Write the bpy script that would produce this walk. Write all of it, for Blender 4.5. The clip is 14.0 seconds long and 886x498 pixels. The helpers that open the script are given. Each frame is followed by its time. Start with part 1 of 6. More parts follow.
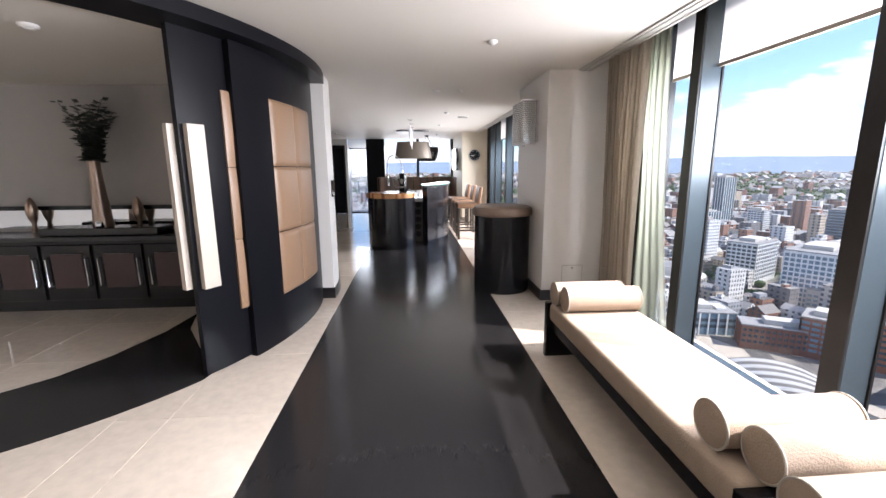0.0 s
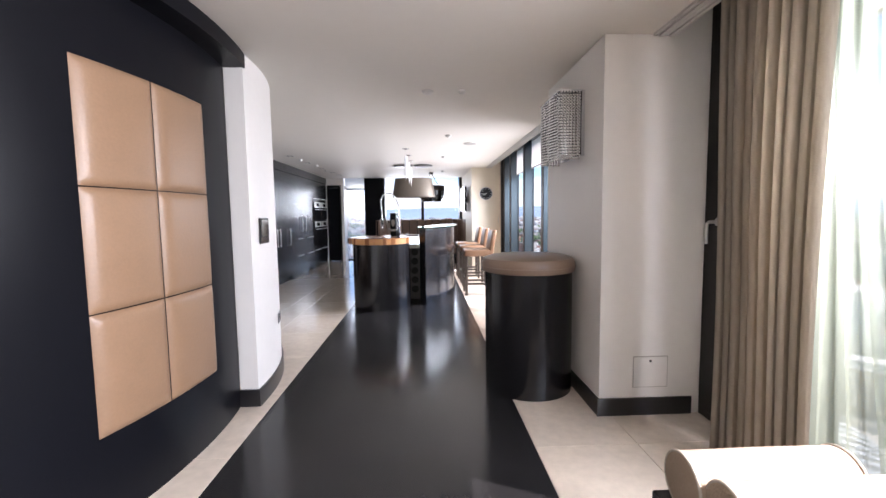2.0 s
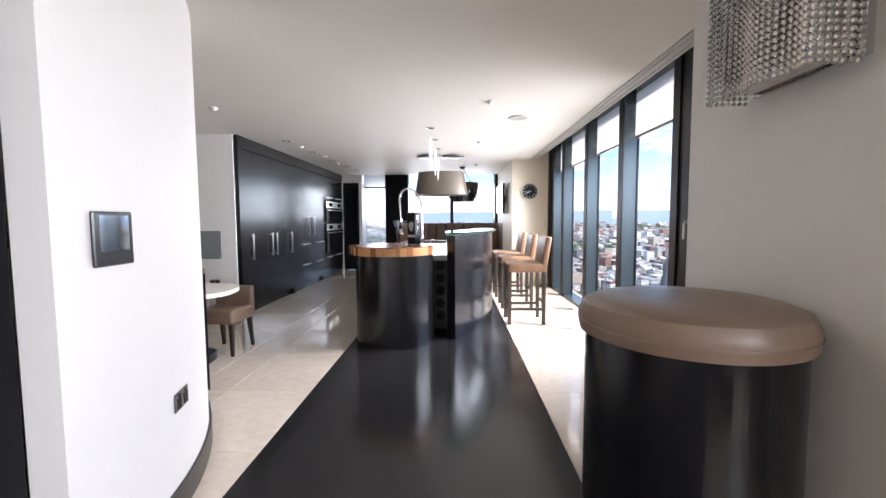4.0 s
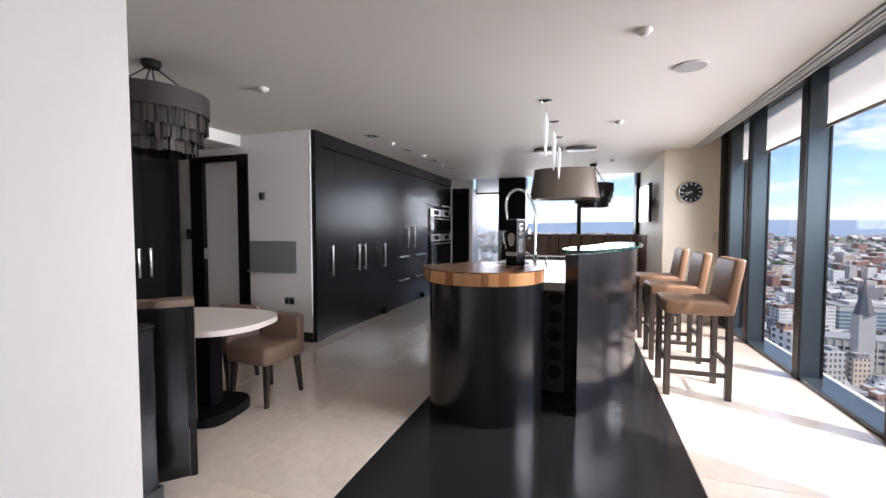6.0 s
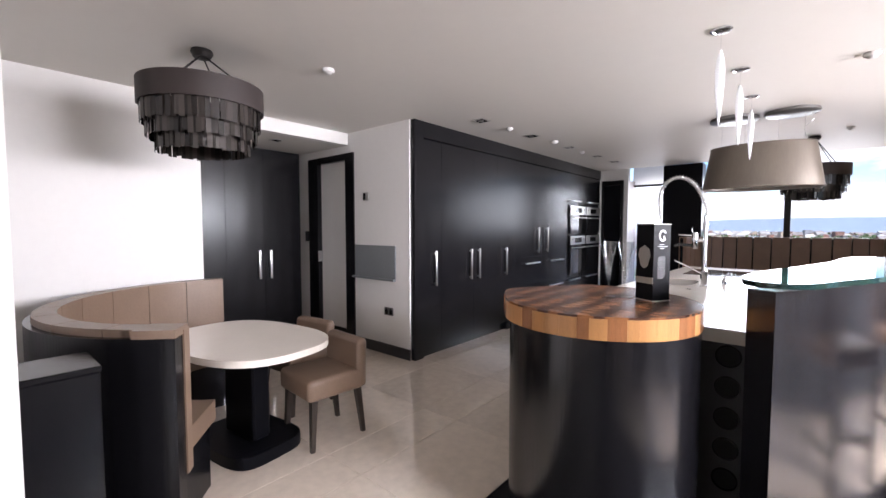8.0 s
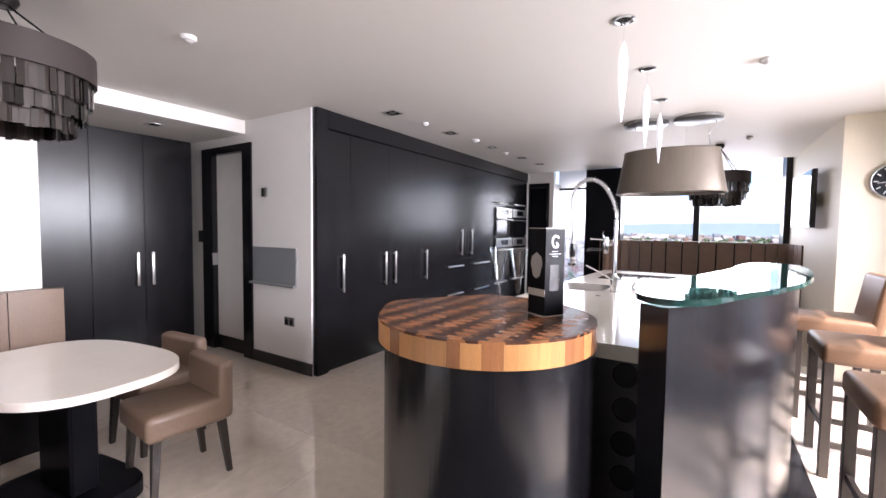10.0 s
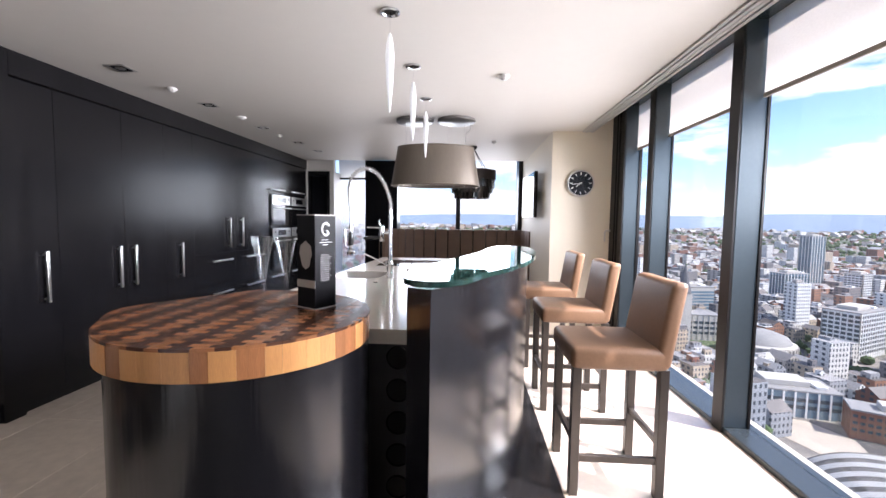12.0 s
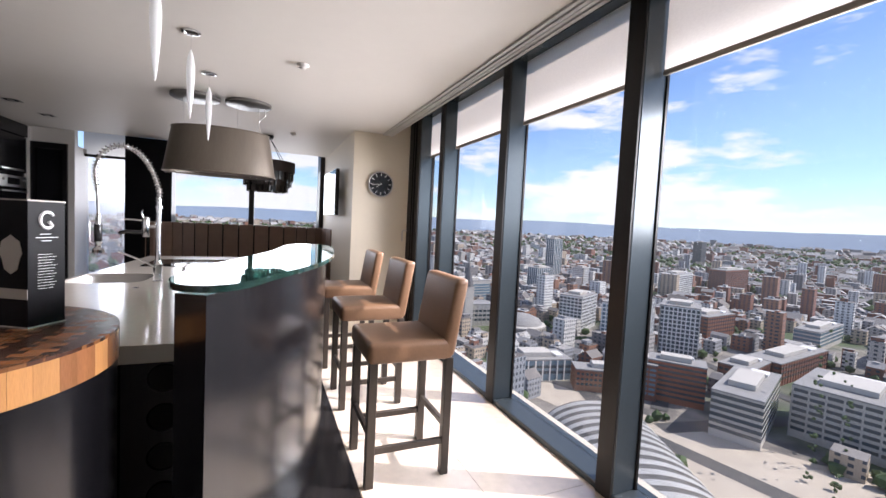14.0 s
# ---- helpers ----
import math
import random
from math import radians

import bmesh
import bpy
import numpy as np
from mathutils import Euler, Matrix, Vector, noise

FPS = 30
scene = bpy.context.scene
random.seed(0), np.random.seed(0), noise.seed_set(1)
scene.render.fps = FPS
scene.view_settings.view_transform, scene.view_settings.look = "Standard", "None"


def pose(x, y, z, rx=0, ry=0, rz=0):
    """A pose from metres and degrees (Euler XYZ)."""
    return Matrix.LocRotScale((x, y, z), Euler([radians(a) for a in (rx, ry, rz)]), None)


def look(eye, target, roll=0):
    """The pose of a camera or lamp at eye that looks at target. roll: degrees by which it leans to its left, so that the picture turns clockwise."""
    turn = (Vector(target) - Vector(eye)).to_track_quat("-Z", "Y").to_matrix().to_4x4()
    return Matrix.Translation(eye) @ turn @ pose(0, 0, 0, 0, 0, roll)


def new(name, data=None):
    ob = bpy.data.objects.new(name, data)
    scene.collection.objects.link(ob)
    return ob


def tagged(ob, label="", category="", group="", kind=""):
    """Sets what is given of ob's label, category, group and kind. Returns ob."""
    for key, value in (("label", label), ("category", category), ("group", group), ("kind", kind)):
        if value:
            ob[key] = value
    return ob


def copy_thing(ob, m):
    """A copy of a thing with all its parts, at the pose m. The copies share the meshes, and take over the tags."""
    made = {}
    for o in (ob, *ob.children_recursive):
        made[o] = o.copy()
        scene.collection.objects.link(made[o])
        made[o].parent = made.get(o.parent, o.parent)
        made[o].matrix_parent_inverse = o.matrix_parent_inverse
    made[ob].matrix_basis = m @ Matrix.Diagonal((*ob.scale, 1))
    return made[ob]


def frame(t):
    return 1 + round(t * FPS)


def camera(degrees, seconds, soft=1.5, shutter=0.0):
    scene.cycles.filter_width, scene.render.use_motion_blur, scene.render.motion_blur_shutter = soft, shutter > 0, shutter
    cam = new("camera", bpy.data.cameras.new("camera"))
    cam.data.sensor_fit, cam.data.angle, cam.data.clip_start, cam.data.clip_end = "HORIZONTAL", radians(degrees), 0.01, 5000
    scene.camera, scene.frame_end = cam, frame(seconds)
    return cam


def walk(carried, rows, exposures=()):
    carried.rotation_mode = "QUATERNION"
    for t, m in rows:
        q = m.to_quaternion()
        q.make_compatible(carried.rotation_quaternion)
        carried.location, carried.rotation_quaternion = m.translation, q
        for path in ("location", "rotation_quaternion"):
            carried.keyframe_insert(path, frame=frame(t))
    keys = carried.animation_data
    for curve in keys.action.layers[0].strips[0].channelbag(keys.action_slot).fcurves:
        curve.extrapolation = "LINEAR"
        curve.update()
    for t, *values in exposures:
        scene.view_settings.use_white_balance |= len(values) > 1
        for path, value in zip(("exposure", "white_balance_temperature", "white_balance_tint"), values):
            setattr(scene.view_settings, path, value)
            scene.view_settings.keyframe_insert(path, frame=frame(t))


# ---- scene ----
cam = camera(93.5, 14.0)
PATH = [
    (0, (1.343, -0.224, 1.544), (1.48, 1.736, 1.169), -0.4),
    (0.5, (1.446, 0.193, 1.518), (1.549, 2.182, 1.329), -0.6),
    (1, (1.518, 0.650, 1.479), (1.614, 2.641, 1.322), -0.6),
    (1.5, (1.555, 1.167, 1.454), (1.664, 3.157, 1.287), -0.8),
    (2, (1.645, 1.673, 1.43), (1.723, 3.665, 1.267), -0.8),
    (2.5, (1.658, 2.169, 1.399), (1.688, 4.163, 1.249), -0.8),
    (2.7, (1.66, 2.361, 1.392), (1.672, 4.356, 1.242), -0.7),
    (5, (1.606, 4.346, 1.386), (1.37, 6.329, 1.269), -0.4),
    (5.5, (1.614, 4.733, 1.367), (1.192, 6.686, 1.273), -0.4),
    (6, (1.664, 5.074, 1.391), (1.022, 6.966, 1.298), -0.0),
    (6.5, (1.668, 5.406, 1.409), (0.793, 7.201, 1.301), 0.1),
    (7, (1.66, 5.69, 1.428), (0.567, 7.361, 1.308), 0.1),
    (9.3, (1.714, 6.558, 1.469), (0.375, 8.04, 1.377), 0.1),
    (9.5, (1.694, 6.57, 1.445), (0.432, 8.118, 1.354), 0.3),
    (10, (1.729, 6.674, 1.467), (0.657, 8.359, 1.366), 0.7),
    (10.5, (1.725, 6.718, 1.467), (0.879, 8.527, 1.357), 0.6),
    (11, (1.744, 6.74, 1.457), (1.135, 8.642, 1.341), 0.5),
    (11.5, (1.75, 6.773, 1.46), (1.388, 8.735, 1.332), 0.6),
    (12, (1.757, 6.777, 1.456), (1.636, 8.769, 1.32), 0.8),
    (12.5, (1.759, 6.792, 1.451), (1.867, 8.785, 1.32), 1.1),
    (13, (1.764, 6.791, 1.456), (2.097, 8.759, 1.332), 1.8),
    (13.5, (1.776, 6.784, 1.45), (2.335, 8.701, 1.337), 2.5),
    (14, (1.788, 6.8, 1.46), (2.573, 8.636, 1.345), 2.9),
]
EXPOSURES = [
    (0.0, 1.25, 6500, 19), (1.0, 1.2, 6600, 21), (2.0, 1.52, 6400, 21), (2.7, 1.68, 6300, 20), (4.8, 1.38, 6450, 18), (5.0, 1.3, 6450, 18), (5.5, 0.98, 6500, 18), (6.0, 0.95, 6550, 20), (7.0, 1.18, 6600, 22), (9.5, 1.6, 6600, 25),
    (10.5, 1.7, 6550, 25), (11.5, 1.48, 6480, 23), (12.5, 1.1, 6550, 21), (14.0, 0.75, 6750, 22),
]
walk(cam, [(t, look(eye, target, roll)) for t, eye, target, roll in PATH], EXPOSURES)

SUN_AWAY = Vector((-0.80, 0.39, -1.0)).normalized()

# ---- world, sun, window light ----
world = bpy.data.worlds.new("sky")
scene.world = world
world.use_nodes = True
_wn, _wl = world.node_tree.nodes, world.node_tree.links
_bg = _wn["Background"]
_sky = _wn.new("ShaderNodeTexSky")
_sky.sky_type, _sky.sun_disc = "NISHITA", False
_sky.sun_elevation = math.asin(-SUN_AWAY.z)
_sky.sun_rotation = math.atan2(-SUN_AWAY.x, -SUN_AWAY.y)
_sky.altitude, _sky.air_density, _sky.dust_density, _sky.ozone_density = 150, 1.0, 0.15, 2.0
_tc = _wn.new("ShaderNodeTexCoord")
_map = _wn.new("ShaderNodeMapping")
_map.inputs["Scale"].default_value = (1.5, 1.5, 5.0)
_cl = _wn.new("ShaderNodeTexNoise")
_cl.inputs["Scale"].default_value, _cl.inputs["Detail"].default_value, _cl.inputs["Roughness"].default_value = 3.2, 10, 0.56
_ramp = _wn.new("ShaderNodeValToRGB")
_ramp.color_ramp.elements[0].position, _ramp.color_ramp.elements[1].position = 0.52, 0.62
_mixc = _wn.new("ShaderNodeMixRGB")
_mixc.inputs[2].default_value = (5.7, 5.9, 6.35, 1)
_wl.new(_tc.outputs["Generated"], _map.inputs[0])
_wl.new(_map.outputs[0], _cl.inputs["Vector"])
_sep = _wn.new("ShaderNodeSeparateXYZ")
_wl.new(_tc.outputs["Generated"], _sep.inputs[0])
_low = _wn.new("ShaderNodeMapRange")
_low.inputs["From Min"].default_value, _low.inputs["From Max"].default_value = 0.0, 0.22
_low.inputs["To Min"].default_value, _low.inputs["To Max"].default_value = 0.075, 0.0
_wl.new(_sep.outputs[2], _low.inputs["Value"])
_sum = _wn.new("ShaderNodeMath")
_wl.new(_cl.outputs["Fac"], _sum.inputs[0])
_wl.new(_low.outputs[0], _sum.inputs[1])
_wl.new(_sum.outputs[0], _ramp.inputs[0])
_wl.new(_ramp.outputs[0], _mixc.inputs[0])
_deep = _wn.new("ShaderNodeMixRGB")
_deep.blend_type = "MULTIPLY"
_deep.inputs[0].default_value = 1.0
_deep.inputs[2].default_value = (0.74, 0.88, 1.06, 1)
_wl.new(_sky.outputs[0], _deep.inputs[1])
_wl.new(_deep.outputs[0], _mixc.inputs[1])
_wl.new(_mixc.outputs[0], _bg.inputs[0])
_bg.inputs[1].default_value = 0.11
scene.cycles.blur_glossy, scene.cycles.caustics_reflective = 0.0, False


def lamp(name, kind, energy, m, colour=(1, 1, 1), **settings):
    data = bpy.data.lights.new(name, kind)
    data.energy, data.color = energy, colour
    if kind == "SUN":
        data.angle = radians(0.5)
    else:
        data.shape, data.size, data.size_y, data.spread = "RECTANGLE", settings["w"], settings["h"], radians(settings["spread"])
    ob = new(name, data)
    ob.matrix_world = m
    return ob


lamp("sun", "SUN", 3.8, look((60, -30, 80), Vector((60, -30, 80)) + SUN_AWAY), (1.0, 0.95, 0.88))
# sky light coming in through the glass fronts
lamp("window_light_hall", "AREA", 250, look((4.2, 0.9, 1.86), (0, 0.9, 0.75)), (0.93, 0.97, 1.0), w=6.2, h=0.8, spread=150)
lamp("window_light_kitchen", "AREA", 128, look((4.2, 9.5, 1.86), (0, 9.5, 0.65)), (0.93, 0.97, 1.0), w=4.4, h=0.8, spread=112)
lamp("window_light_end", "AREA", 23, look((0.9, 15.75, 1.9), (0.9, 0, 0.6)), (0.93, 0.97, 1.0), w=3.5, h=1.0, spread=140)


# ---- materials ----
def material(name, colour, rough=0.5, metal=0.0, vary=0.08, scale=6.0, bump=0.0, grain=None, rough_vary=0.0, coat=0.0, per_object=0.0, specular=None):
    """A surface with colour variation at two scales, optional stretched grain, bump and per-piece variation."""
    m = bpy.data.materials.new(name)
    m.use_nodes = True
    n, l = m.node_tree.nodes, m.node_tree.links
    b = n["Principled BSDF"]
    b.inputs["Roughness"].default_value, b.inputs["Metallic"].default_value = rough, metal
    b.inputs["Coat Weight"].default_value = coat
    b.inputs["Coat Roughness"].default_value = 0.03
    if specular is not None:
        b.inputs["Specular IOR Level"].default_value = specular
    tc = n.new("ShaderNodeTexCoord")
    mp = n.new("ShaderNodeMapping")
    mp.inputs["Scale"].default_value = grain or (1, 1, 1)
    l.new(tc.outputs["Object"], mp.inputs[0])
    big = n.new("ShaderNodeTexNoise")
    big.inputs["Scale"].default_value, big.inputs["Detail"].default_value = scale, 4
    small = n.new("ShaderNodeTexNoise")
    small.inputs["Scale"].default_value, small.inputs["Detail"].default_value = scale * 9, 6
    l.new(mp.outputs[0], big.inputs["Vector"])
    l.new(mp.outputs[0], small.inputs["Vector"])
    add = n.new("ShaderNodeMath")
    add.operation = "MULTIPLY_ADD"
    add.inputs[1].default_value = 0.5
    half = n.new("ShaderNodeMath")
    half.operation = "MULTIPLY"
    half.inputs[1].default_value = 0.5
    l.new(small.outputs["Fac"], half.inputs[0])
    l.new(big.outputs["Fac"], add.inputs[0])
    l.new(half.outputs[0], add.inputs[2])
    rng = n.new("ShaderNodeMapRange")
    rng.inputs["From Min"].default_value, rng.inputs["From Max"].default_value = 0.3, 0.7
    rng.inputs["To Min"].default_value, rng.inputs["To Max"].default_value = 1 - vary, 1 + vary
    l.new(add.outputs[0], rng.inputs["Value"])
    value = rng.outputs[0]
    if per_object:
        info = n.new("ShaderNodeObjectInfo")
        r2 = n.new("ShaderNodeMapRange")
        r2.inputs["To Min"].default_value, r2.inputs["To Max"].default_value = 1 - per_object, 1 + per_object
        l.new(info.outputs["Random"], r2.inputs["Value"])
        mul = n.new("ShaderNodeMath")
        mul.operation = "MULTIPLY"
        l.new(value, mul.inputs[0])
        l.new(r2.outputs[0], mul.inputs[1])
        value = mul.outputs[0]
    sc = n.new("ShaderNodeVectorMath")
    sc.operation = "SCALE"
    sc.inputs[0].default_value = colour
    l.new(value, sc.inputs["Scale"])
    l.new(sc.outputs[0], b.inputs["Base Color"])
    if rough_vary:
        r3 = n.new("ShaderNodeMapRange")
        r3.inputs["From Min"].default_value, r3.inputs["From Max"].default_value = 0.3, 0.7
        r3.inputs["To Min"].default_value, r3.inputs["To Max"].default_value = rough - rough_vary, rough + rough_vary
        l.new(add.outputs[0], r3.inputs["Value"])
        l.new(r3.outputs[0], b.inputs["Roughness"])
    if bump:
        bp = n.new("ShaderNodeBump")
        bp.inputs["Strength"].default_value, bp.inputs["Distance"].default_value = bump, 0.004
        l.new(small.outputs["Fac"], bp.inputs["Height"])
        l.new(bp.outputs[0], b.inputs["Normal"])
    return m


WALL = material("white_wall_paint", (0.74, 0.725, 0.70), 0.55, vary=0.02, scale=2, bump=0.03)
CEIL = material("ceiling_paint", (0.67, 0.645, 0.60), 0.55, vary=0.015, scale=1.2, specular=0.25)
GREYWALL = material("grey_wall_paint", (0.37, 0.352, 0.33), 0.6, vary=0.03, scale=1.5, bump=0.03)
TILE = material("cream_stone_tile", (0.74, 0.645, 0.54), 0.06, vary=0.13, scale=1.6, rough_vary=0.012, specular=0.9, per_object=0.03, coat=0.7)
GROUT = material("tile_grout", (0.66, 0.60, 0.52), 0.7, vary=0.05)
DARKFLOOR = material("black_floor_board", (0.016, 0.0155, 0.0165), 0.17, vary=0.10, scale=3, grain=(6, 0.5, 1), rough_vary=0.05, per_object=0.10, specular=0.31)
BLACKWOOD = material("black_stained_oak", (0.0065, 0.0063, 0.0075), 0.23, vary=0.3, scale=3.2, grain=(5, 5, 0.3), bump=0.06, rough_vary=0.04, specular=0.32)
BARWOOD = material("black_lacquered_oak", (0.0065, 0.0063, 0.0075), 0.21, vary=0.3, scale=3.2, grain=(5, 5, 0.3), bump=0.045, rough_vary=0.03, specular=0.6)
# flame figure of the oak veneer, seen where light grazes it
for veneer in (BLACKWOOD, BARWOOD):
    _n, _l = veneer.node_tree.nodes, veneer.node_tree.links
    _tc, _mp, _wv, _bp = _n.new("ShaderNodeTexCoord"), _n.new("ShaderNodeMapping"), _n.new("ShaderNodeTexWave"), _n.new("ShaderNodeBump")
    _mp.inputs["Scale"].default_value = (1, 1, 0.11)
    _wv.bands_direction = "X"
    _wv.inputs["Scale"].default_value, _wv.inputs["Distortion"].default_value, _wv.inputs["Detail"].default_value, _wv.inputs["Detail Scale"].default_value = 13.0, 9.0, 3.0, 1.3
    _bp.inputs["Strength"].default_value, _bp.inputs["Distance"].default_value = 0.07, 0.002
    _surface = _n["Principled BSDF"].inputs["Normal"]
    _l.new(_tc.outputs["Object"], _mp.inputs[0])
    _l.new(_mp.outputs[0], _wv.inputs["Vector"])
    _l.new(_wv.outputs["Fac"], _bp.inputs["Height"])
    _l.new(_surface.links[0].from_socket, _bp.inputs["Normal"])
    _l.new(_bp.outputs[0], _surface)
BLACKPANEL = material("black_satin_panel", (0.0050, 0.0052, 0.0070), 0.33, vary=0.05, scale=4, grain=(8, 8, 0.4), bump=0.004, rough_vary=0.02, specular=0.1)
LEATHER = material("caramel_leather", (0.20, 0.113, 0.066), 0.43, vary=0.10, scale=7, bump=0.25, rough_vary=0.06, specular=0.35)
TAUPE = material("taupe_leather", (0.195, 0.131, 0.091), 0.38, vary=0.08, scale=7, bump=0.25, rough_vary=0.05)
BROWNLEATHER = material("brown_leather", (0.20, 0.128, 0.092), 0.42, vary=0.12, scale=7, bump=0.25)
TANPANEL = material("tan_leather_panel", (0.225, 0.136, 0.08), 0.40, vary=0.07, scale=8, bump=0.3, rough_vary=0.05)
CREAMFABRIC = material("cream_boucle_fabric", (0.345, 0.265, 0.198), 0.9, vary=0.10, scale=14, bump=0.8)
IVORY = material("ivory_leather", (0.45, 0.40, 0.335), 0.45, vary=0.05, scale=8, bump=0.15)
CURTAIN = material("taupe_curtain_cloth", (0.42, 0.365, 0.295), 0.85, vary=0.10, scale=9, grain=(1, 1, 0.2), bump=0.4)
LEGWOOD = material("dark_leg_wood", (0.035, 0.027, 0.022), 0.38, vary=0.3, scale=6, grain=(6, 6, 0.5), bump=0.2)
QUARTZ = material("white_quartz", (0.72, 0.67, 0.60), 0.12, vary=0.04, scale=30)
CHROME = material("chrome", (0.72, 0.73, 0.75), 0.12, 1.0, vary=0.04, scale=10)
STEEL = material("brushed_steel", (0.58, 0.57, 0.55), 0.30, 1.0, vary=0.08, scale=8, grain=(1, 1, 12))
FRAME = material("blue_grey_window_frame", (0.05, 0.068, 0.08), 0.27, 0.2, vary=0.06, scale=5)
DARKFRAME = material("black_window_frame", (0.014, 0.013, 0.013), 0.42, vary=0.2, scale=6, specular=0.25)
SKIRT = material("black_skirting", (0.014, 0.013, 0.014), 0.3, vary=0.2, scale=6)
PLASTIC = material("white_plastic", (0.62, 0.61, 0.59), 0.35, vary=0.02)
BLACKPLASTIC = material("black_plastic", (0.012, 0.012, 0.013), 0.25, vary=0.1)
DARKSTEEL = material("dark_brushed_steel", (0.20, 0.195, 0.19), 0.35, 0.7, vary=0.08, scale=10)
BAR = material("taupe_metal_bar", (0.26, 0.225, 0.19), 0.45, 0.2, vary=0.05)
TRACK = material("pale_grey_aluminium", (0.52, 0.51, 0.49), 0.45, 0.2, vary=0.05)
GREYPAINT = material("grey_metal_panel", (0.23, 0.245, 0.255), 0.35, 0.2, vary=0.05)


def thin_glass(name, tint, gloss_rough=0.0, face=0.035, edge=0.5):
    """Clear glass whose gloss rises towards glancing angles."""
    m = bpy.data.materials.new(name)
    m.use_nodes = True
    n, l = m.node_tree.nodes, m.node_tree.links
    n.remove(n["Principled BSDF"])
    tr, gl, mx, lw = n.new("ShaderNodeBsdfTransparent"), n.new("ShaderNodeBsdfGlossy"), n.new("ShaderNodeMixShader"), n.new("ShaderNodeLayerWeight")
    tr.inputs[0].default_value = (*tint, 1)
    gl.inputs["Roughness"].default_value = gloss_rough
    pw, ma = n.new("ShaderNodeMath"), n.new("ShaderNodeMath")
    pw.operation, ma.operation = "POWER", "MULTIPLY_ADD"
    pw.inputs[1].default_value = 5.0
    ma.inputs[1].default_value, ma.inputs[2].default_value = edge, face
    lw.inputs["Blend"].default_value = 0.5
    l.new(lw.outputs["Facing"], pw.inputs[0])
    l.new(pw.outputs[0], ma.inputs[0])
    l.new(ma.outputs[0], mx.inputs[0])
    l.new(tr.outputs[0], mx.inputs[1])
    l.new(gl.outputs[0], mx.inputs[2])
    l.new(mx.outputs[0], n["Material Output"].inputs["Surface"])
    return m


PANE = thin_glass("window_glass", (0.93, 0.965, 0.97), face=0.02, edge=0.35)
# faint translucent veil in the glass, imitating the haze over the city
_n, _l = PANE.node_tree.nodes, PANE.node_tree.links
_veil, _film = _n.new("ShaderNodeBsdfTranslucent"), _n.new("ShaderNodeMixShader")
_veil.inputs[0].default_value = (0.85, 0.87, 0.9, 1)
_film.inputs[0].default_value = 0.003
_l.new(_n["Material Output"].inputs["Surface"].links[0].from_socket, _film.inputs[1])
_l.new(_veil.outputs[0], _film.inputs[2])
_l.new(_film.outputs[0], _n["Material Output"].inputs["Surface"])


def cloth_light(name, colour, through_amount):
    """Thin cloth that lets light through."""
    m = bpy.data.materials.new(name)
    m.use_nodes = True
    n, l = m.node_tree.nodes, m.node_tree.links
    n.remove(n["Principled BSDF"])
    d, t, mx = n.new("ShaderNodeBsdfDiffuse"), n.new("ShaderNodeBsdfTranslucent"), n.new("ShaderNodeMixShader")
    wv = n.new("ShaderNodeTexNoise")
    wv.inputs["Scale"].default_value = 60
    mr = n.new("ShaderNodeMapRange")
    mr.inputs["To Min"].default_value, mr.inputs["To Max"].default_value = 0.93, 1.05
    sc = n.new("ShaderNodeVectorMath")
    sc.operation = "SCALE"
    sc.inputs[0].default_value = colour
    l.new(wv.outputs["Fac"], mr.inputs["Value"])
    l.new(mr.outputs[0], sc.inputs["Scale"])
    l.new(sc.outputs[0], d.inputs[0])
    l.new(sc.outputs[0], t.inputs[0])
    mx.inputs[0].default_value = through_amount
    l.new(d.outputs[0], mx.inputs[1])
    l.new(t.outputs[0], mx.inputs[2])
    l.new(mx.outputs[0], n["Material Output"].inputs["Surface"])
    return m


ICE = cloth_light("frosted_glass", (0.88, 0.89, 0.90), 0.5)
FROST = cloth_light("frosted_window_film", (0.93, 0.93, 0.95), 0.85)
BLIND = cloth_light("white_blind_cloth", (0.84, 0.825, 0.80), 0.70)
SHEER = cloth_light("sheer_voile", (0.44, 0.47, 0.38), 0.5)
_n, _l = SHEER.node_tree.nodes, SHEER.node_tree.links
_holes, _weave = _n.new("ShaderNodeBsdfTransparent"), _n.new("ShaderNodeMixShader")
_weave.inputs[0].default_value = 0.45
_l.new(_n["Material Output"].inputs["Surface"].links[0].from_socket, _weave.inputs[1])
_l.new(_holes.outputs[0], _weave.inputs[2])
_l.new(_weave.outputs[0], _n["Material Output"].inputs["Surface"])
_n, _l = FROST.node_tree.nodes, FROST.node_tree.links
_holes, _weave = _n.new("ShaderNodeBsdfTransparent"), _n.new("ShaderNodeMixShader")
_weave.inputs[0].default_value = 0.78
_l.new(_n["Material Output"].inputs["Surface"].links[0].from_socket, _weave.inputs[1])
_l.new(_holes.outputs[0], _weave.inputs[2])
_l.new(_weave.outputs[0], _n["Material Output"].inputs["Surface"])
SHADE = material("pleated_champagne_silk", (0.17, 0.145, 0.118), 0.34, 0.45, vary=0.10, scale=4, grain=(3, 3, 0.3), rough_vary=0.05)
CREAMWALL = material("cream_wall_paint", (0.72, 0.655, 0.53), 0.55, vary=0.02, scale=2, bump=0.03)


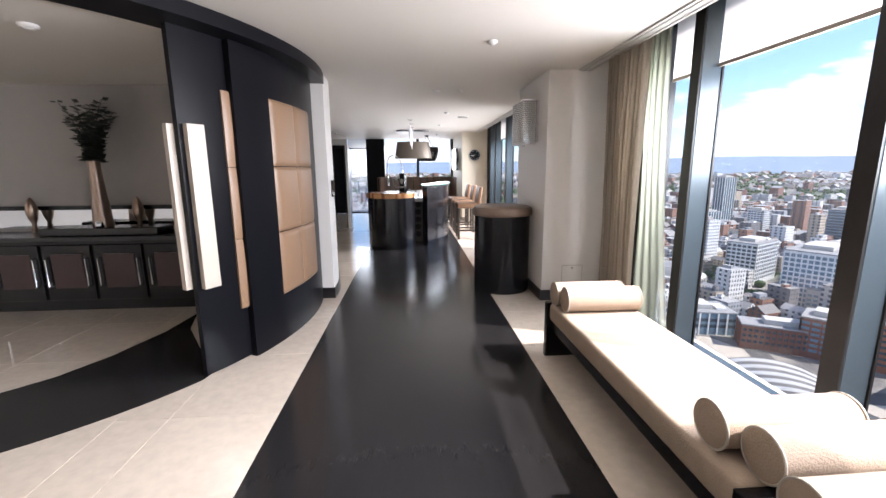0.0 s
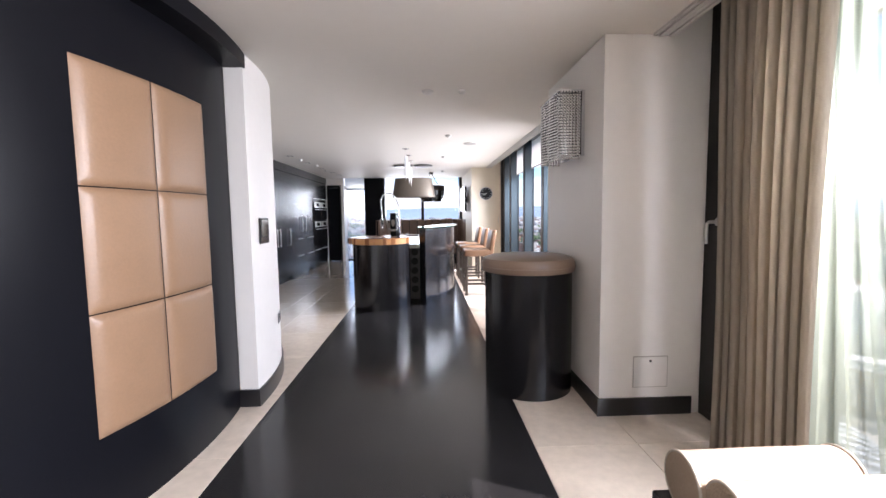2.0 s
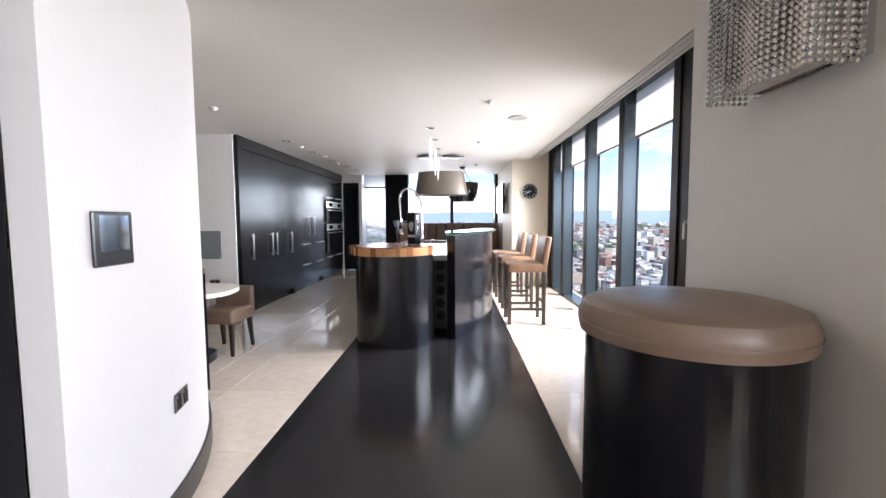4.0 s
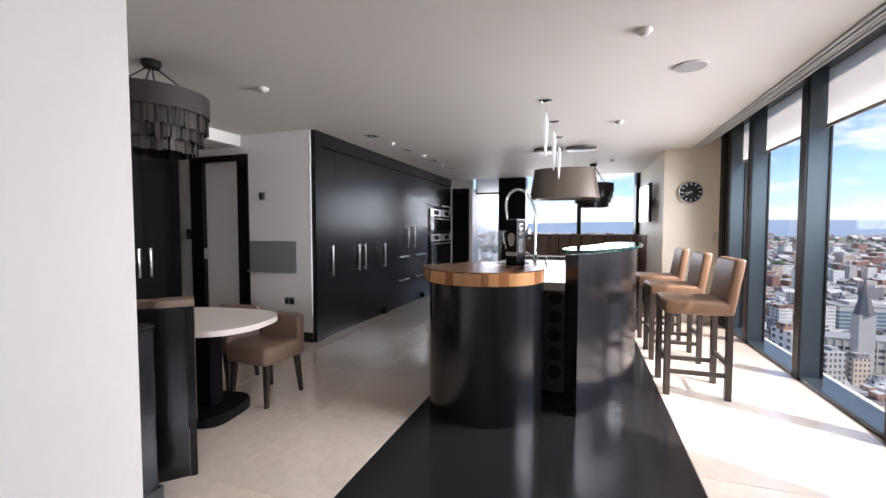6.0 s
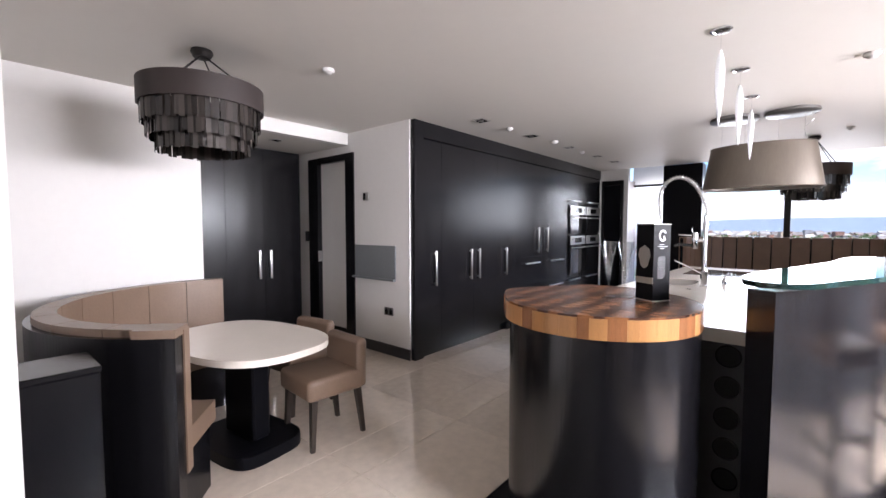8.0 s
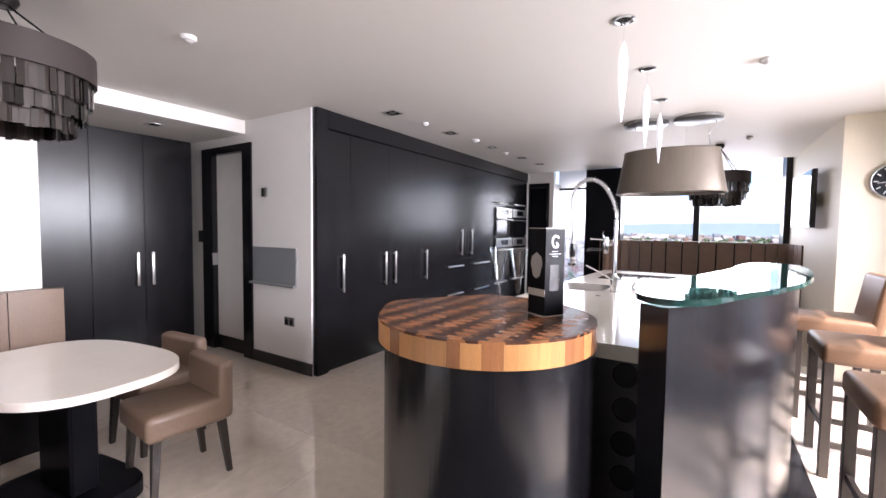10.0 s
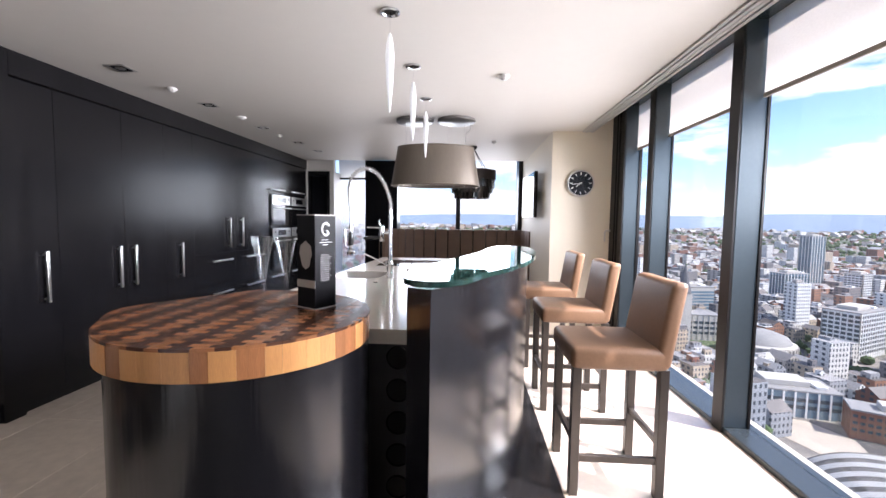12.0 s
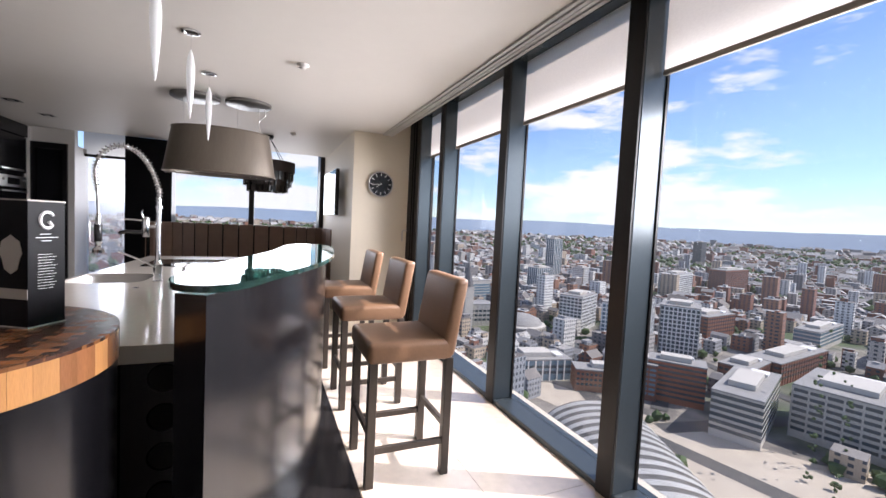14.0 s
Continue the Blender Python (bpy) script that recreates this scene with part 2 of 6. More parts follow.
# ---- mesh helpers ----
def box(bm, x0, x1, y0, y1, z0, z1, bevel=0.0, seg=1, m=None):
    r = bmesh.ops.create_cube(bm, size=1)
    vs = r["verts"]
    for v in vs:
        v.co = Vector(((x0 + x1) / 2 + v.co.x * (x1 - x0), (y0 + y1) / 2 + v.co.y * (y1 - y0), (z0 + z1) / 2 + v.co.z * (z1 - z0)))
    if bevel:
        es = list({e for v in vs for e in v.link_edges})
        vs = [v for v in bmesh.ops.bevel(bm, geom=es, offset=bevel, segments=seg, affect="EDGES", profile=0.5)["verts"]] + [v for v in vs if v.is_valid]
    if m:
        bmesh.ops.transform(bm, matrix=m, verts=list({v for v in vs if v.is_valid}))
    return bm


def made(*args, **kw):
    return box(bmesh.new(), *args, **kw)


def lathe(bm, profile, x=0, y=0, seg=32, cap=True):
    """Turns a profile of (radius, z) about the upright axis at x, y."""
    rings = []
    for r, z in profile:
        rings.append([bm.verts.new((x + r * math.cos(2 * math.pi * i / seg), y + r * math.sin(2 * math.pi * i / seg), z)) for i in range(seg)])
    for a, b in zip(rings, rings[1:]):
        for i in range(seg):
            bm.faces.new((a[i], a[(i + 1) % seg], b[(i + 1) % seg], b[i]))
    if cap:
        if profile[0][0] > 1e-5:
            bm.faces.new(rings[0][::-1])
        if profile[-1][0] > 1e-5:
            bm.faces.new(rings[-1])
    return bm


def prism(bm, outline, z0, z1, bevel=0.0, seg=2):
    """An upright slab with the outline given counter-clockwise."""
    lo = [bm.verts.new((x, y, z0)) for x, y in outline]
    hi = [bm.verts.new((x, y, z1)) for x, y in outline]
    n = len(outline)
    bm.faces.new(lo[::-1])
    top = bm.faces.new(hi)
    for i in range(n):
        bm.faces.new((lo[i], lo[(i + 1) % n], hi[(i + 1) % n], hi[i]))
    if bevel:
        bmesh.ops.bevel(bm, geom=list(top.edges), offset=bevel, segments=seg, affect="EDGES", profile=0.5)
    return bm


def tube(bm, path, radius, seg=8, closed=False):
    """A round bar along a path of points."""
    pts = [Vector(p) for p in path]
    rings, up = [], None
    for i, p in enumerate(pts):
        d = (pts[min(i + 1, len(pts) - 1)] - pts[max(i - 1, 0)]).normalized()
        if up is None:
            up = d.orthogonal().normalized()
        else:
            up = (up - d * up.dot(d)).normalized()
        s = d.cross(up)
        r = radius[i] if isinstance(radius, (list, tuple)) else radius
        rings.append([bm.verts.new(p + r * (math.cos(2 * math.pi * k / seg) * up + math.sin(2 * math.pi * k / seg) * s)) for k in range(seg)])
    for a, b in zip(rings, rings[1:]):
        for k in range(seg):
            bm.faces.new((a[k], a[(k + 1) % seg], b[(k + 1) % seg], b[k]))
    bm.faces.new(rings[0][::-1])
    bm.faces.new(rings[-1])
    return bm


def finish(ob, bm, mat, smooth=False):
    bmesh.ops.recalc_face_normals(bm, faces=bm.faces[:])
    bm.to_mesh(ob.data)
    bm.free()
    ob.data.materials.append(mat)
    if smooth:
        ob.data.polygons.foreach_set("use_smooth", [True] * len(ob.data.polygons))
        ob.data.set_sharp_from_angle(angle=radians(38))
    return ob


def part(name, bm, mat, parent, label="", smooth=False):
    """Links a bmesh as one mesh object under a thing or a part."""
    ob = finish(new(name, bpy.data.meshes.new(name)), bm, mat, smooth)
    ob.parent = parent
    ob.matrix_parent_inverse = parent.matrix_world.inverted() if parent else Matrix()
    return tagged(ob, label)


def structure(name, bm, mat, label, category, smooth=False):
    return tagged(finish(new(name, bpy.data.meshes.new(name)), bm, mat, smooth), label, category, kind="structure")


def single(name, bm, mat, label, category, group="", smooth=False):
    return tagged(finish(new(name, bpy.data.meshes.new(name)), bm, mat, smooth), label, category, group)


def thing(name, label, category, group="", kind=""):
    return tagged(new(name), label, category, group, kind)


def arc(cx, cy, r, a0, a1, n=24):
    return [(cx + r * math.cos(radians(a0 + (a1 - a0) * i / n)), cy + r * math.sin(radians(a0 + (a1 - a0) * i / n))) for i in range(n + 1)]


def ring(cx, cy, r0, r1, a0, a1, n=24):
    return arc(cx, cy, r1, a0, a1, n) + arc(cx, cy, r0, a1, a0, n)


def smooth_line(points, n=8):
    """A smooth curve through the points (Catmull-Rom)."""
    p = [Vector(q) for q in points]
    p = [2 * p[0] - p[1]] + p + [2 * p[-1] - p[-2]]
    out = []
    for i in range(1, len(p) - 2):
        a, b, c, d = p[i - 1 : i + 3]
        for k in range(n):
            t = k / n
            out.append(0.5 * ((2 * b) + (c - a) * t + (2 * a - 5 * b + 4 * c - d) * t * t + (3 * b - a - 3 * c + d) * t ** 3))
    return out + [p[-2]]


def offset_line(points, d):
    """The line moved sideways by d (to its left)."""
    out = []
    for i, q in enumerate(points):
        a, b = points[max(i - 1, 0)], points[min(i + 1, len(points) - 1)]
        t = Vector((b[0] - a[0], b[1] - a[1])).normalized()
        out.append((q[0] - t.y * d, q[1] + t.x * d))
    return out

# ---- large structure ----
H = 2.6
Y0, Y1 = -4.0, 15.4
GX = 3.62  # glass line of the long front
# subfloor under the tiles
structure("floor", made(-6.0, 3.9, Y0, 15.9, -0.20, -0.004), GROUT, "cream grout under polished stone floor tiles", "floor")

# the ceiling ends short of the glass, with a blind recess beyond
bm = bmesh.new()
box(bm, -6.0, 3.16, Y0, 14.85, H, H + 0.12)
structure("ceiling", bm, CEIL, "smooth white painted ceiling", "ceiling")
structure("ceiling_recess", made(-6.0, 3.86, Y0 - 0.2, 15.6, 2.92, 3.04), CEIL, "white blind recess above the glass fronts", "ceiling")

# curtain track trim along the ceiling edge
bm = bmesh.new()
for i in range(4):
    box(bm, 3.165 + i * 0.035, 3.19 + i * 0.035, Y0, 12.2, H - 0.012 - 0.004 * (i % 2), H + 0.05)
structure("trim_blind_track", bm, TRACK, "grey slotted blind track along the ceiling edge", "trim")

# what stands along the hall is set out from a datum of its own
HALL = 0.28


def to_hall(before):
    for ob in scene.objects:
        if ob not in before and ob.parent is None:
            ob.location.y += HALL


mark = set(scene.objects)
# column block at the long front
CX, CY0, CY1 = 2.84, 4.19, 5.46
structure("wall_column", made(CX, 3.50, CY0, CY1, 0, 2.92), WALL, "white painted pier beside the glass front", "wall")
bm = bmesh.new()
box(bm, CX - 0.014, 3.50, CY0 - 0.014, CY0 - 0.001, 0, 0.125)
box(bm, CX - 0.014, CX - 0.001, CY0 - 0.001, CY1, 0, 0.125)
structure("baseboard_column", bm, SKIRT, "black gloss skirting round the white pier", "baseboard")

to_hall(mark)
structure("wall_column_side", made(3.50, 3.9, CY0 + HALL + 0.004, 6.42, 0, 2.92), WALL, "white painted wall beside the vent door", "wall")

# clock wall
structure("wall_clock", made(2.80, 3.9, 12.2, 15.9, 0, 2.92), CREAMWALL, "cream painted end wall", "wall")

mark = set(scene.objects)
# black curved sliding door wall: leaves between the hall and the dining room
BC, BR = (-2.59, 4.06), 2.84
def bangle(x, y):
    return math.degrees(math.atan2(y - BC[1], x - BC[0]))
A_JOIN, A_END = bangle(0.0, 2.90), bangle(0.238, 4.52)
bm = bmesh.new()
prism(bm, ring(*BC, BR - 0.06, BR, A_JOIN, A_END, 20), 0.0, 2.5)
structure("wall_black_curved", bm, BLACKPANEL, "black satin curved panel wall", "wall", smooth=True)
bm = bmesh.new()
prism(bm, ring(*BC, 2.62, 2.99, -125, A_END, 56), 2.50, H - 0.001)
structure("trim_black_header", bm, BLACKPANEL, "black curved header above the sliding door", "trim", smooth=True)

to_hall(mark)

# white curved wall after it
WC, WR = (-1.921, 4.921), 2.275
def wangle(y):
    return math.degrees(math.asin((y - WC[1]) / WR))
bm = bmesh.new()
prism(bm, ring(*WC, WR - 0.14, WR, wangle(4.80), wangle(6.31), 20), 0, H)
structure("wall_white_curved", bm, WALL, "white curved wall beside the hall", "wall", smooth=True)
bm = bmesh.new()
prism(bm, ring(*WC, WR + 0.001, WR + 0.016, wangle(4.785), wangle(6.32), 20), 0, 0.13)
box(bm, 0.20, 0.366, 4.782, 4.798, 0, 0.13)
structure("baseboard_curved", bm, SKIRT, "black skirting following the curved white wall", "baseboard", smooth=True)

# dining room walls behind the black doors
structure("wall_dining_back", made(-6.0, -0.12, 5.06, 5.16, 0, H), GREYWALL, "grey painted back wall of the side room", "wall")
structure("ceiling_side_room", prism(bmesh.new(), arc(BC[0], BC[1] + HALL, 2.63, -90, 14, 30) + [(-0.2, 5.055), (-6.0, 5.055), (-6.0, BC[1] + HALL - 2.63)], 2.52, 2.56), CEIL, "white ceiling of the side room", "ceiling")
structure("wall_west", made(-6.1, -6.0, Y0, 15.9, 0, 2.92), WALL, "white outer wall", "wall")
# unseen south wall, added only to close the hall behind the camera
structure("wall_south", made(-6.1, 3.9, Y0 - 0.1, Y0, 0, 2.92), WALL, "unseen white wall added to close the hall", "wall")

# breakfast nook: south wall, west wall with a niche, pier with door
structure("wall_nook_south", made(-6.0, -0.145, 6.20, 6.305, 0, H), WALL, "white wall behind the booth", "wall")
NX = -2.50
structure("wall_nook_west", made(NX - 0.1, NX, 6.305, 7.69, 0, H), WALL, "white wall behind the curved booth", "wall")
structure("wall_nook_lintel", made(NX - 0.16, NX - 0.06, 7.69, 9.38, 2.46, H), WALL, "white bulkhead above the niche", "wall")
structure("ceiling_niche", made(-4.1, NX - 0.16, 7.6, 9.38, 2.46, 2.50), CEIL, "lowered white ceiling of the niche", "ceiling")
structure("wall_niche_back", made(-4.2, -4.1, 6.305, 9.5, 0, H), WALL, "white wall behind the tall cupboards", "wall")
structure("wall_niche_south", made(-4.1, NX - 0.1, 7.50, 7.60, 0, H), WALL, "white side wall of the niche", "wall")
PY = 9.38
structure("wall_pier", made(-2.44, -1.50, PY, PY + 0.12, 0, H), WALL, "white pier between niche and kitchen", "wall")
structure("wall_pier_end", made(-1.545, -1.50, PY + 0.12, PY + 0.16, 0, H), WALL, "white pier edge beside the tall units", "wall")
structure("wall_door_head", made(-3.7, -2.44, PY, PY + 0.12, 2.36, H), WALL, "white wall above the door", "wall")
structure("wall_door_side", made(-3.7, -3.42, PY, PY + 0.12, 0, 2.36), WALL, "white wall beside the door", "wall")
structure("baseboard_pier", made(-2.44, -1.486, PY - 0.016, PY - 0.001, 0, 0.12), SKIRT, "black skirting on the white pier", "baseboard")
structure("wall_kitchen_back", made(-2.20, -2.10, PY + 0.12, 15.9, 0, H), WALL, "white wall behind the tall kitchen units", "wall")
structure("wall_kitchen_end", made(-2.1, -0.94, 15.0, 15.12, 2.40, 2.92), WALL, "white wall above the end door", "wall")
structure("wall_kitchen_end_side", made(-1.02, -0.94, 15.0, 15.56, 0, 2.399), WALL, "white wall strip beside the end door", "wall")


# ---- window fronts ----
def pane(x0, x1, y0, y1, z0, z1, parent):
    ob = part("pane", made(x0, x1, y0, y1, z0, z1), PANE, parent)
    ob.visible_shadow = False
    return ob


def front(name, mullions, y0, y1):
    """A run of the long glass front along y with deep upright fins."""
    w = thing(name, "full-height glass front with deep blue-grey metal fins", "window", kind="structure")
    part("window_sill", made(3.56, 3.80, y0, y1, -0.06, 0.035, bevel=0.006), FRAME, w)
    part("head_rail", made(3.60, 3.78, y0, y1, 2.80, 2.92), FRAME, w)
    for y in mullions:
        m = part("mullion", made(3.56, 3.720, y - 0.116, y, 0.035, 2.92, bevel=0.004), FRAME, w)
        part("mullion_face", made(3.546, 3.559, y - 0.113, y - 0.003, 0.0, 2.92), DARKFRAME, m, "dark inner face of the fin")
        part("gasket", made(3.721, 3.736, y - 0.124, y + 0.008, 0.035, 2.80), DARKFRAME, m)
    ys = [y0] + list(mullions) + [y1]
    for a, b in zip(ys, ys[1:]):
        pane(3.738, 3.746, a, b, 0.035, 2.80, w)
    return w


HALL_FINS = [-3.62, -2.27, -0.93, 0.41, 1.755, 3.125]
KITCHEN_FINS = [7.325, 8.545, 9.838, 11.148, 11.915]
front("window_1", HALL_FINS, Y0, 3.42 + HALL)
front("window_2", KITCHEN_FINS, 7.22, 11.915)


def vent_door(name, y0, y1, handle_y, stile=0.11):
    d = thing(name, "black solid vent door with a steel lever handle", "door", kind="structure")
    part("door_frame", made(3.56, 3.80, y0, y1, 0, 2.92), DARKFRAME, d)
    part("door_leaf", made(3.535, 3.559, y0 + stile, y1 - stile, 0.06, 2.86, bevel=0.006), DARKFRAME, d)
    part("door_panel", made(3.520, 3.534, y0 + 2 * stile, y1 - 2 * stile, 0.16, 2.78, bevel=0.004), BLACKPANEL, d)
    bm = bmesh.new()
    tube(bm, [(3.535, handle_y, 1.36), (3.47, handle_y, 1.36), (3.455, handle_y, 1.345), (3.455, handle_y, 1.22)], 0.011, 10)
    h = part("door_handle", bm, STEEL, d, "brushed steel lever handle", smooth=True)
    bm = bmesh.new()
    lathe(bm, [(0.026, 0), (0.026, 0.012)], seg=20)
    bmesh.ops.transform(bm, matrix=pose(3.524, handle_y, 1.36, 0, 90, 0), verts=bm.verts[:])
    part("rose", bm, STEEL, h, smooth=True)
    return d


vent_door("door_1", 6.42, 7.22, 6.91)
vent_door("door_2", 11.92, 12.2, 12.10, 0.03)
vent_door("door_3", 3.42 + HALL, 4.19 + HALL, 4.02 + HALL)

# roller blinds drawn a little way down
for a, b in list(zip(HALL_FINS, HALL_FINS[1:] + [3.42 + HALL])) + list(zip(KITCHEN_FINS, KITCHEN_FINS[1:])):
    t = thing("roller_blind", "white roller blind drawn a little way down the glass", "blind", "blinds of the glass front")
    part("cloth", made(3.688, 3.691, a + 0.02, b - 0.125, 2.325, 2.90), BLIND, t)
    part("bottom_bar", made(3.679, 3.700, a + 0.02, b - 0.125, 2.296, 2.325, bevel=0.004), BAR, t)

# end glass front with a black column
END = 15.4
w = thing("window_3", "glass end front above the far booth", "window", kind="structure")
part("window_sill", made(-0.98, 2.80, END - 0.06, END + 0.2, -0.05, 0.03), FRAME, w)
part("mullion", made(1.49, 1.58, END - 0.06, END + 0.12, 0.03, 2.92), DARKFRAME, w)
part("mullion", made(2.72, 2.80, END - 0.3, END + 0.12, 0.03, 2.92), DARKFRAME, w)
part("transom", made(-0.98, -0.25, END - 0.02, END + 0.06, 2.28, 2.32), DARKFRAME, w)
pane(-0.98, 2.80, END + 0.13, END + 0.138, 0.03, 2.92, w)
part("frosted_pane", made(-0.98, -0.25, END + 0.07, END + 0.078, 0.03, 2.28), FROST, w, "frosted lower pane")
part("blind_cloth", made(-0.98, -0.25, END + 0.07, END + 0.073, 2.32, 2.92), BLIND, w, "white blind in the upper light")
structure("wall_end_column", made(-0.27, 0.36, 14.86, 15.2, 0, H), BLACKPANEL, "black panelled column at the end window", "column")

# ---- floors ----
DX0, DX1 = 0.45, 2.29
structure("floor_dark_bed", made(DX0, DX1, Y0, 12.6, -0.0035, -0.0015), SKIRT, "black bed under the dark floor boards", "floor")


def tiles(parent_name, label, mat, xs, ys, z, skip, name="tile", gap=0.0014, edge=0.0012):
    p = thing(parent_name, label, "floor", kind="structure")
    meshes = {}
    for a, b in zip(xs, xs[1:]):
        for c, d in zip(ys, ys[1:]):
            if skip(a, b, c, d):
                continue
            key = (round(b - a, 4), round(d - c, 4))
            if key not in meshes:
                bm = made(gap, b - a - gap, gap, d - c - gap, -0.02, 0, bevel=edge)
                me = bpy.data.meshes.new(name)
                bm.to_mesh(me)
                bm.free()
                me.materials.append(mat)
                meshes[key] = me
            ob = new(name, meshes[key])
            ob.parent = p
            ob.location = (a, c, z)
    return p


def steps(a, b, d):
    out = [a]
    while out[-1] + d < b - 0.02:
        out.append(out[-1] + d)
    return out + [b]


tiles("floor_tiles_hall", "polished cream stone floor tiles", TILE, [-6.0 + i * 0.68 for i in range(9)] + [-0.23, 0.448], steps(Y0, 15.8, 0.9), 0.0, lambda a, b, c, d: b < -3.4 and c > 9)
tiles("floor_tiles_window", "polished cream stone floor tiles along the glass", TILE, [DX1 + 0.002, 2.93, 3.56], steps(Y0, 12.2, 0.9), 0.0, lambda *a: False)
tiles("floor_tiles_end", "polished cream stone floor tiles at the far end", TILE, [0.45, 1.08, 1.71, 2.29, 2.80], steps(12.6, 15.4, 0.9), 0.0, lambda *a: False)
tiles("floor_dark_strip", "black satin floor boards along the hall", DARKFLOOR, [DX0, DX1], steps(Y0, 12.6, 1.8), 0.0, lambda *a: False, name="board", gap=0.0001, edge=0.0003)


# ---- hall: sliding doors, daybed, drum, curtain ----
mark = set(scene.objects)


def curved_slab(r0, r1, a0, a1, z0, z1, n=8, bevel=0.0):
    bm = bmesh.new()
    prism(bm, ring(*BC, r0, r1, a0, a1, n), z0, z1)
    if bevel:
        bmesh.ops.bevel(bm, geom=[e for e in bm.edges if e.calc_face_angle(0) > 0.8], offset=bevel, segments=2, affect="EDGES")
    return bm


def padded(r, a0, a1, z0, z1, depth=0.032, n=8):
    """A stuffed leather pad on the curved door."""
    bm = bmesh.new()
    rows = []
    for j in range(n + 1):
        row = []
        for i in range(n + 1):
            u, v = 0.5 - 0.5 * math.cos(math.pi * i / n), 0.5 - 0.5 * math.cos(math.pi * j / n)
            edge = (1 - (1 - min(1.0, min(u, 1 - u) * 6)) ** 2.6) * (1 - (1 - min(1.0, min(v, 1 - v) * 14)) ** 2.6)
            h = 0.016 + depth * edge + 0.006 * math.sin(math.pi * u) * math.sin(math.pi * v)
            a = radians(a0 + (a1 - a0) * u)
            row.append(bm.verts.new((BC[0] + (r + h) * math.cos(a), BC[1] + (r + h) * math.sin(a), z0 + (z1 - z0) * v)))
        rows.append(row)
    for j in range(n):
        for i in range(n):
            bm.faces.new((rows[j][i], rows[j][i + 1], rows[j + 1][i + 1], rows[j + 1][i]))
    rim = [rows[0][i] for i in range(n + 1)] + [rows[j][n] for j in range(1, n + 1)] + [rows[n][i] for i in range(n - 1, -1, -1)] + [rows[j][0] for j in range(n - 1, 0, -1)]
    back = []
    for v in rim:
        d = Vector((v.co.x - BC[0], v.co.y - BC[1]))
        d = d.normalized() * (r + 0.001)
        back.append(bm.verts.new((BC[0] + d.x, BC[1] + d.y, v.co.z)))
    for i in range(len(rim)):
        k = (i + 1) % len(rim)
        bm.faces.new((rim[i], rim[k], back[k], back[i]))
    return bm


leaf = thing("sliding_door", "black curved sliding door standing open with ivory pull bars", "door")
part("door_leaf", curved_slab(2.735, 2.785, -32.7, -21.5, 0.012, 2.5), BLACKPANEL, leaf, smooth=True)
part("pull_bar", curved_slab(2.786, 2.832, -32.0, -29.45, 0.69, 1.865, 3, 0.006), IVORY, leaf, "ivory leather pull bar", smooth=True)
part("pull_bar", curved_slab(2.685, 2.734, -33.7, -31.2, 0.69, 1.865, 3, 0.006), IVORY, leaf, "ivory leather pull bar", smooth=True)
for z0, z1 in ((0.44, 1.004), (1.008, 1.569), (1.573, 2.133)):
    part("leather_pad", padded(2.785, -25.6, -23.0, z0, z1, 0.004), TANPANEL, leaf, smooth=True)
big = thing("panel_door", "black curved door panel with six tan leather pads", "door")
part("door_leaf", curved_slab(2.79, 2.825, -23.9, A_END - 0.15, 0.012, 2.5, 16), BLACKPANEL, big, smooth=True)
for a0, a1 in ((-16.0, -7.8), (-7.65, 1.3)):
    for z0, z1 in ((0.43, 1.0), (1.006, 1.575), (1.581, 2.14)):
        part("leather_pad", padded(2.825, a0, a1, z0, z1, 0.02, 18), TANPANEL, big, smooth=True)

# dark floor inlay in the doorway of the side room
bm = bmesh.new()
prism(bm, [p for p in arc(-2.66, 4.07, 2.86, -62, -33, 14)] + [(-0.24, 2.62), (-0.9, 3.6), (-1.06, 4.07), (-1.10, 3.55), (-1.25, 3.0), (-1.42, 2.65), (-1.62, 2.43), (-2.2, 1.95)], 0.0005, 0.003)
structure("floor_doorway_inlay", bm, DARKFLOOR, "black floor inlay in the doorway", "floor")

# sideboard in the side room
side = thing("sideboard", "dark lacquered sideboard with chrome handles against the wall", "sideboard")
part("body", made(-3.82, -0.95, 4.26, 4.77, 0.08, 0.80), BLACKWOOD, side)
part("plinth", made(-3.72, -1.0, 4.32, 4.75, 0.0, 0.08), BLACKWOOD, side)
part("top", made(-3.87, -0.92, 4.22, 4.775, 0.80, 0.85, bevel=0.004), BLACKPLASTIC, side, "black gloss top")
DARKRED = material("dark_oxblood_lacquer", (0.045, 0.018, 0.018), 0.3, vary=0.1)
for i in range(5):
    x = -3.78 + i * 0.54
    d = part("door", made(x, x + 0.50, 4.235, 4.259, 0.14, 0.76, bevel=0.004), BLACKWOOD, side)
    part("inset", made(x + 0.09, x + 0.41, 4.229, 4.234, 0.28, 0.66), DARKRED, d, "dark oxblood inset panel")
    for hx in (x + 0.045, x + 0.455):
        bm = tube(bmesh.new(), [(hx, 4.232, 0.30), (hx, 4.205, 0.31), (hx, 4.205, 0.61), (hx, 4.232, 0.62)], 0.007, 8)
        part("handle", bm, CHROME, d, "chrome bar handle", smooth=True)
mirror = material("silver_mirror", (0.62, 0.63, 0.64), 0.06, 1.0, vary=0.03)
m = thing("mirror_panel", "low silver mirror panel with black rails above the sideboard", "mirror")
part("glass", made(-3.75, -0.92, 4.765, 4.777, 0.89, 1.10), mirror, m)
part("rail", made(-3.75, -0.92, 4.745, 4.777, 1.102, 1.15, bevel=0.003), BLACKWOOD, m)
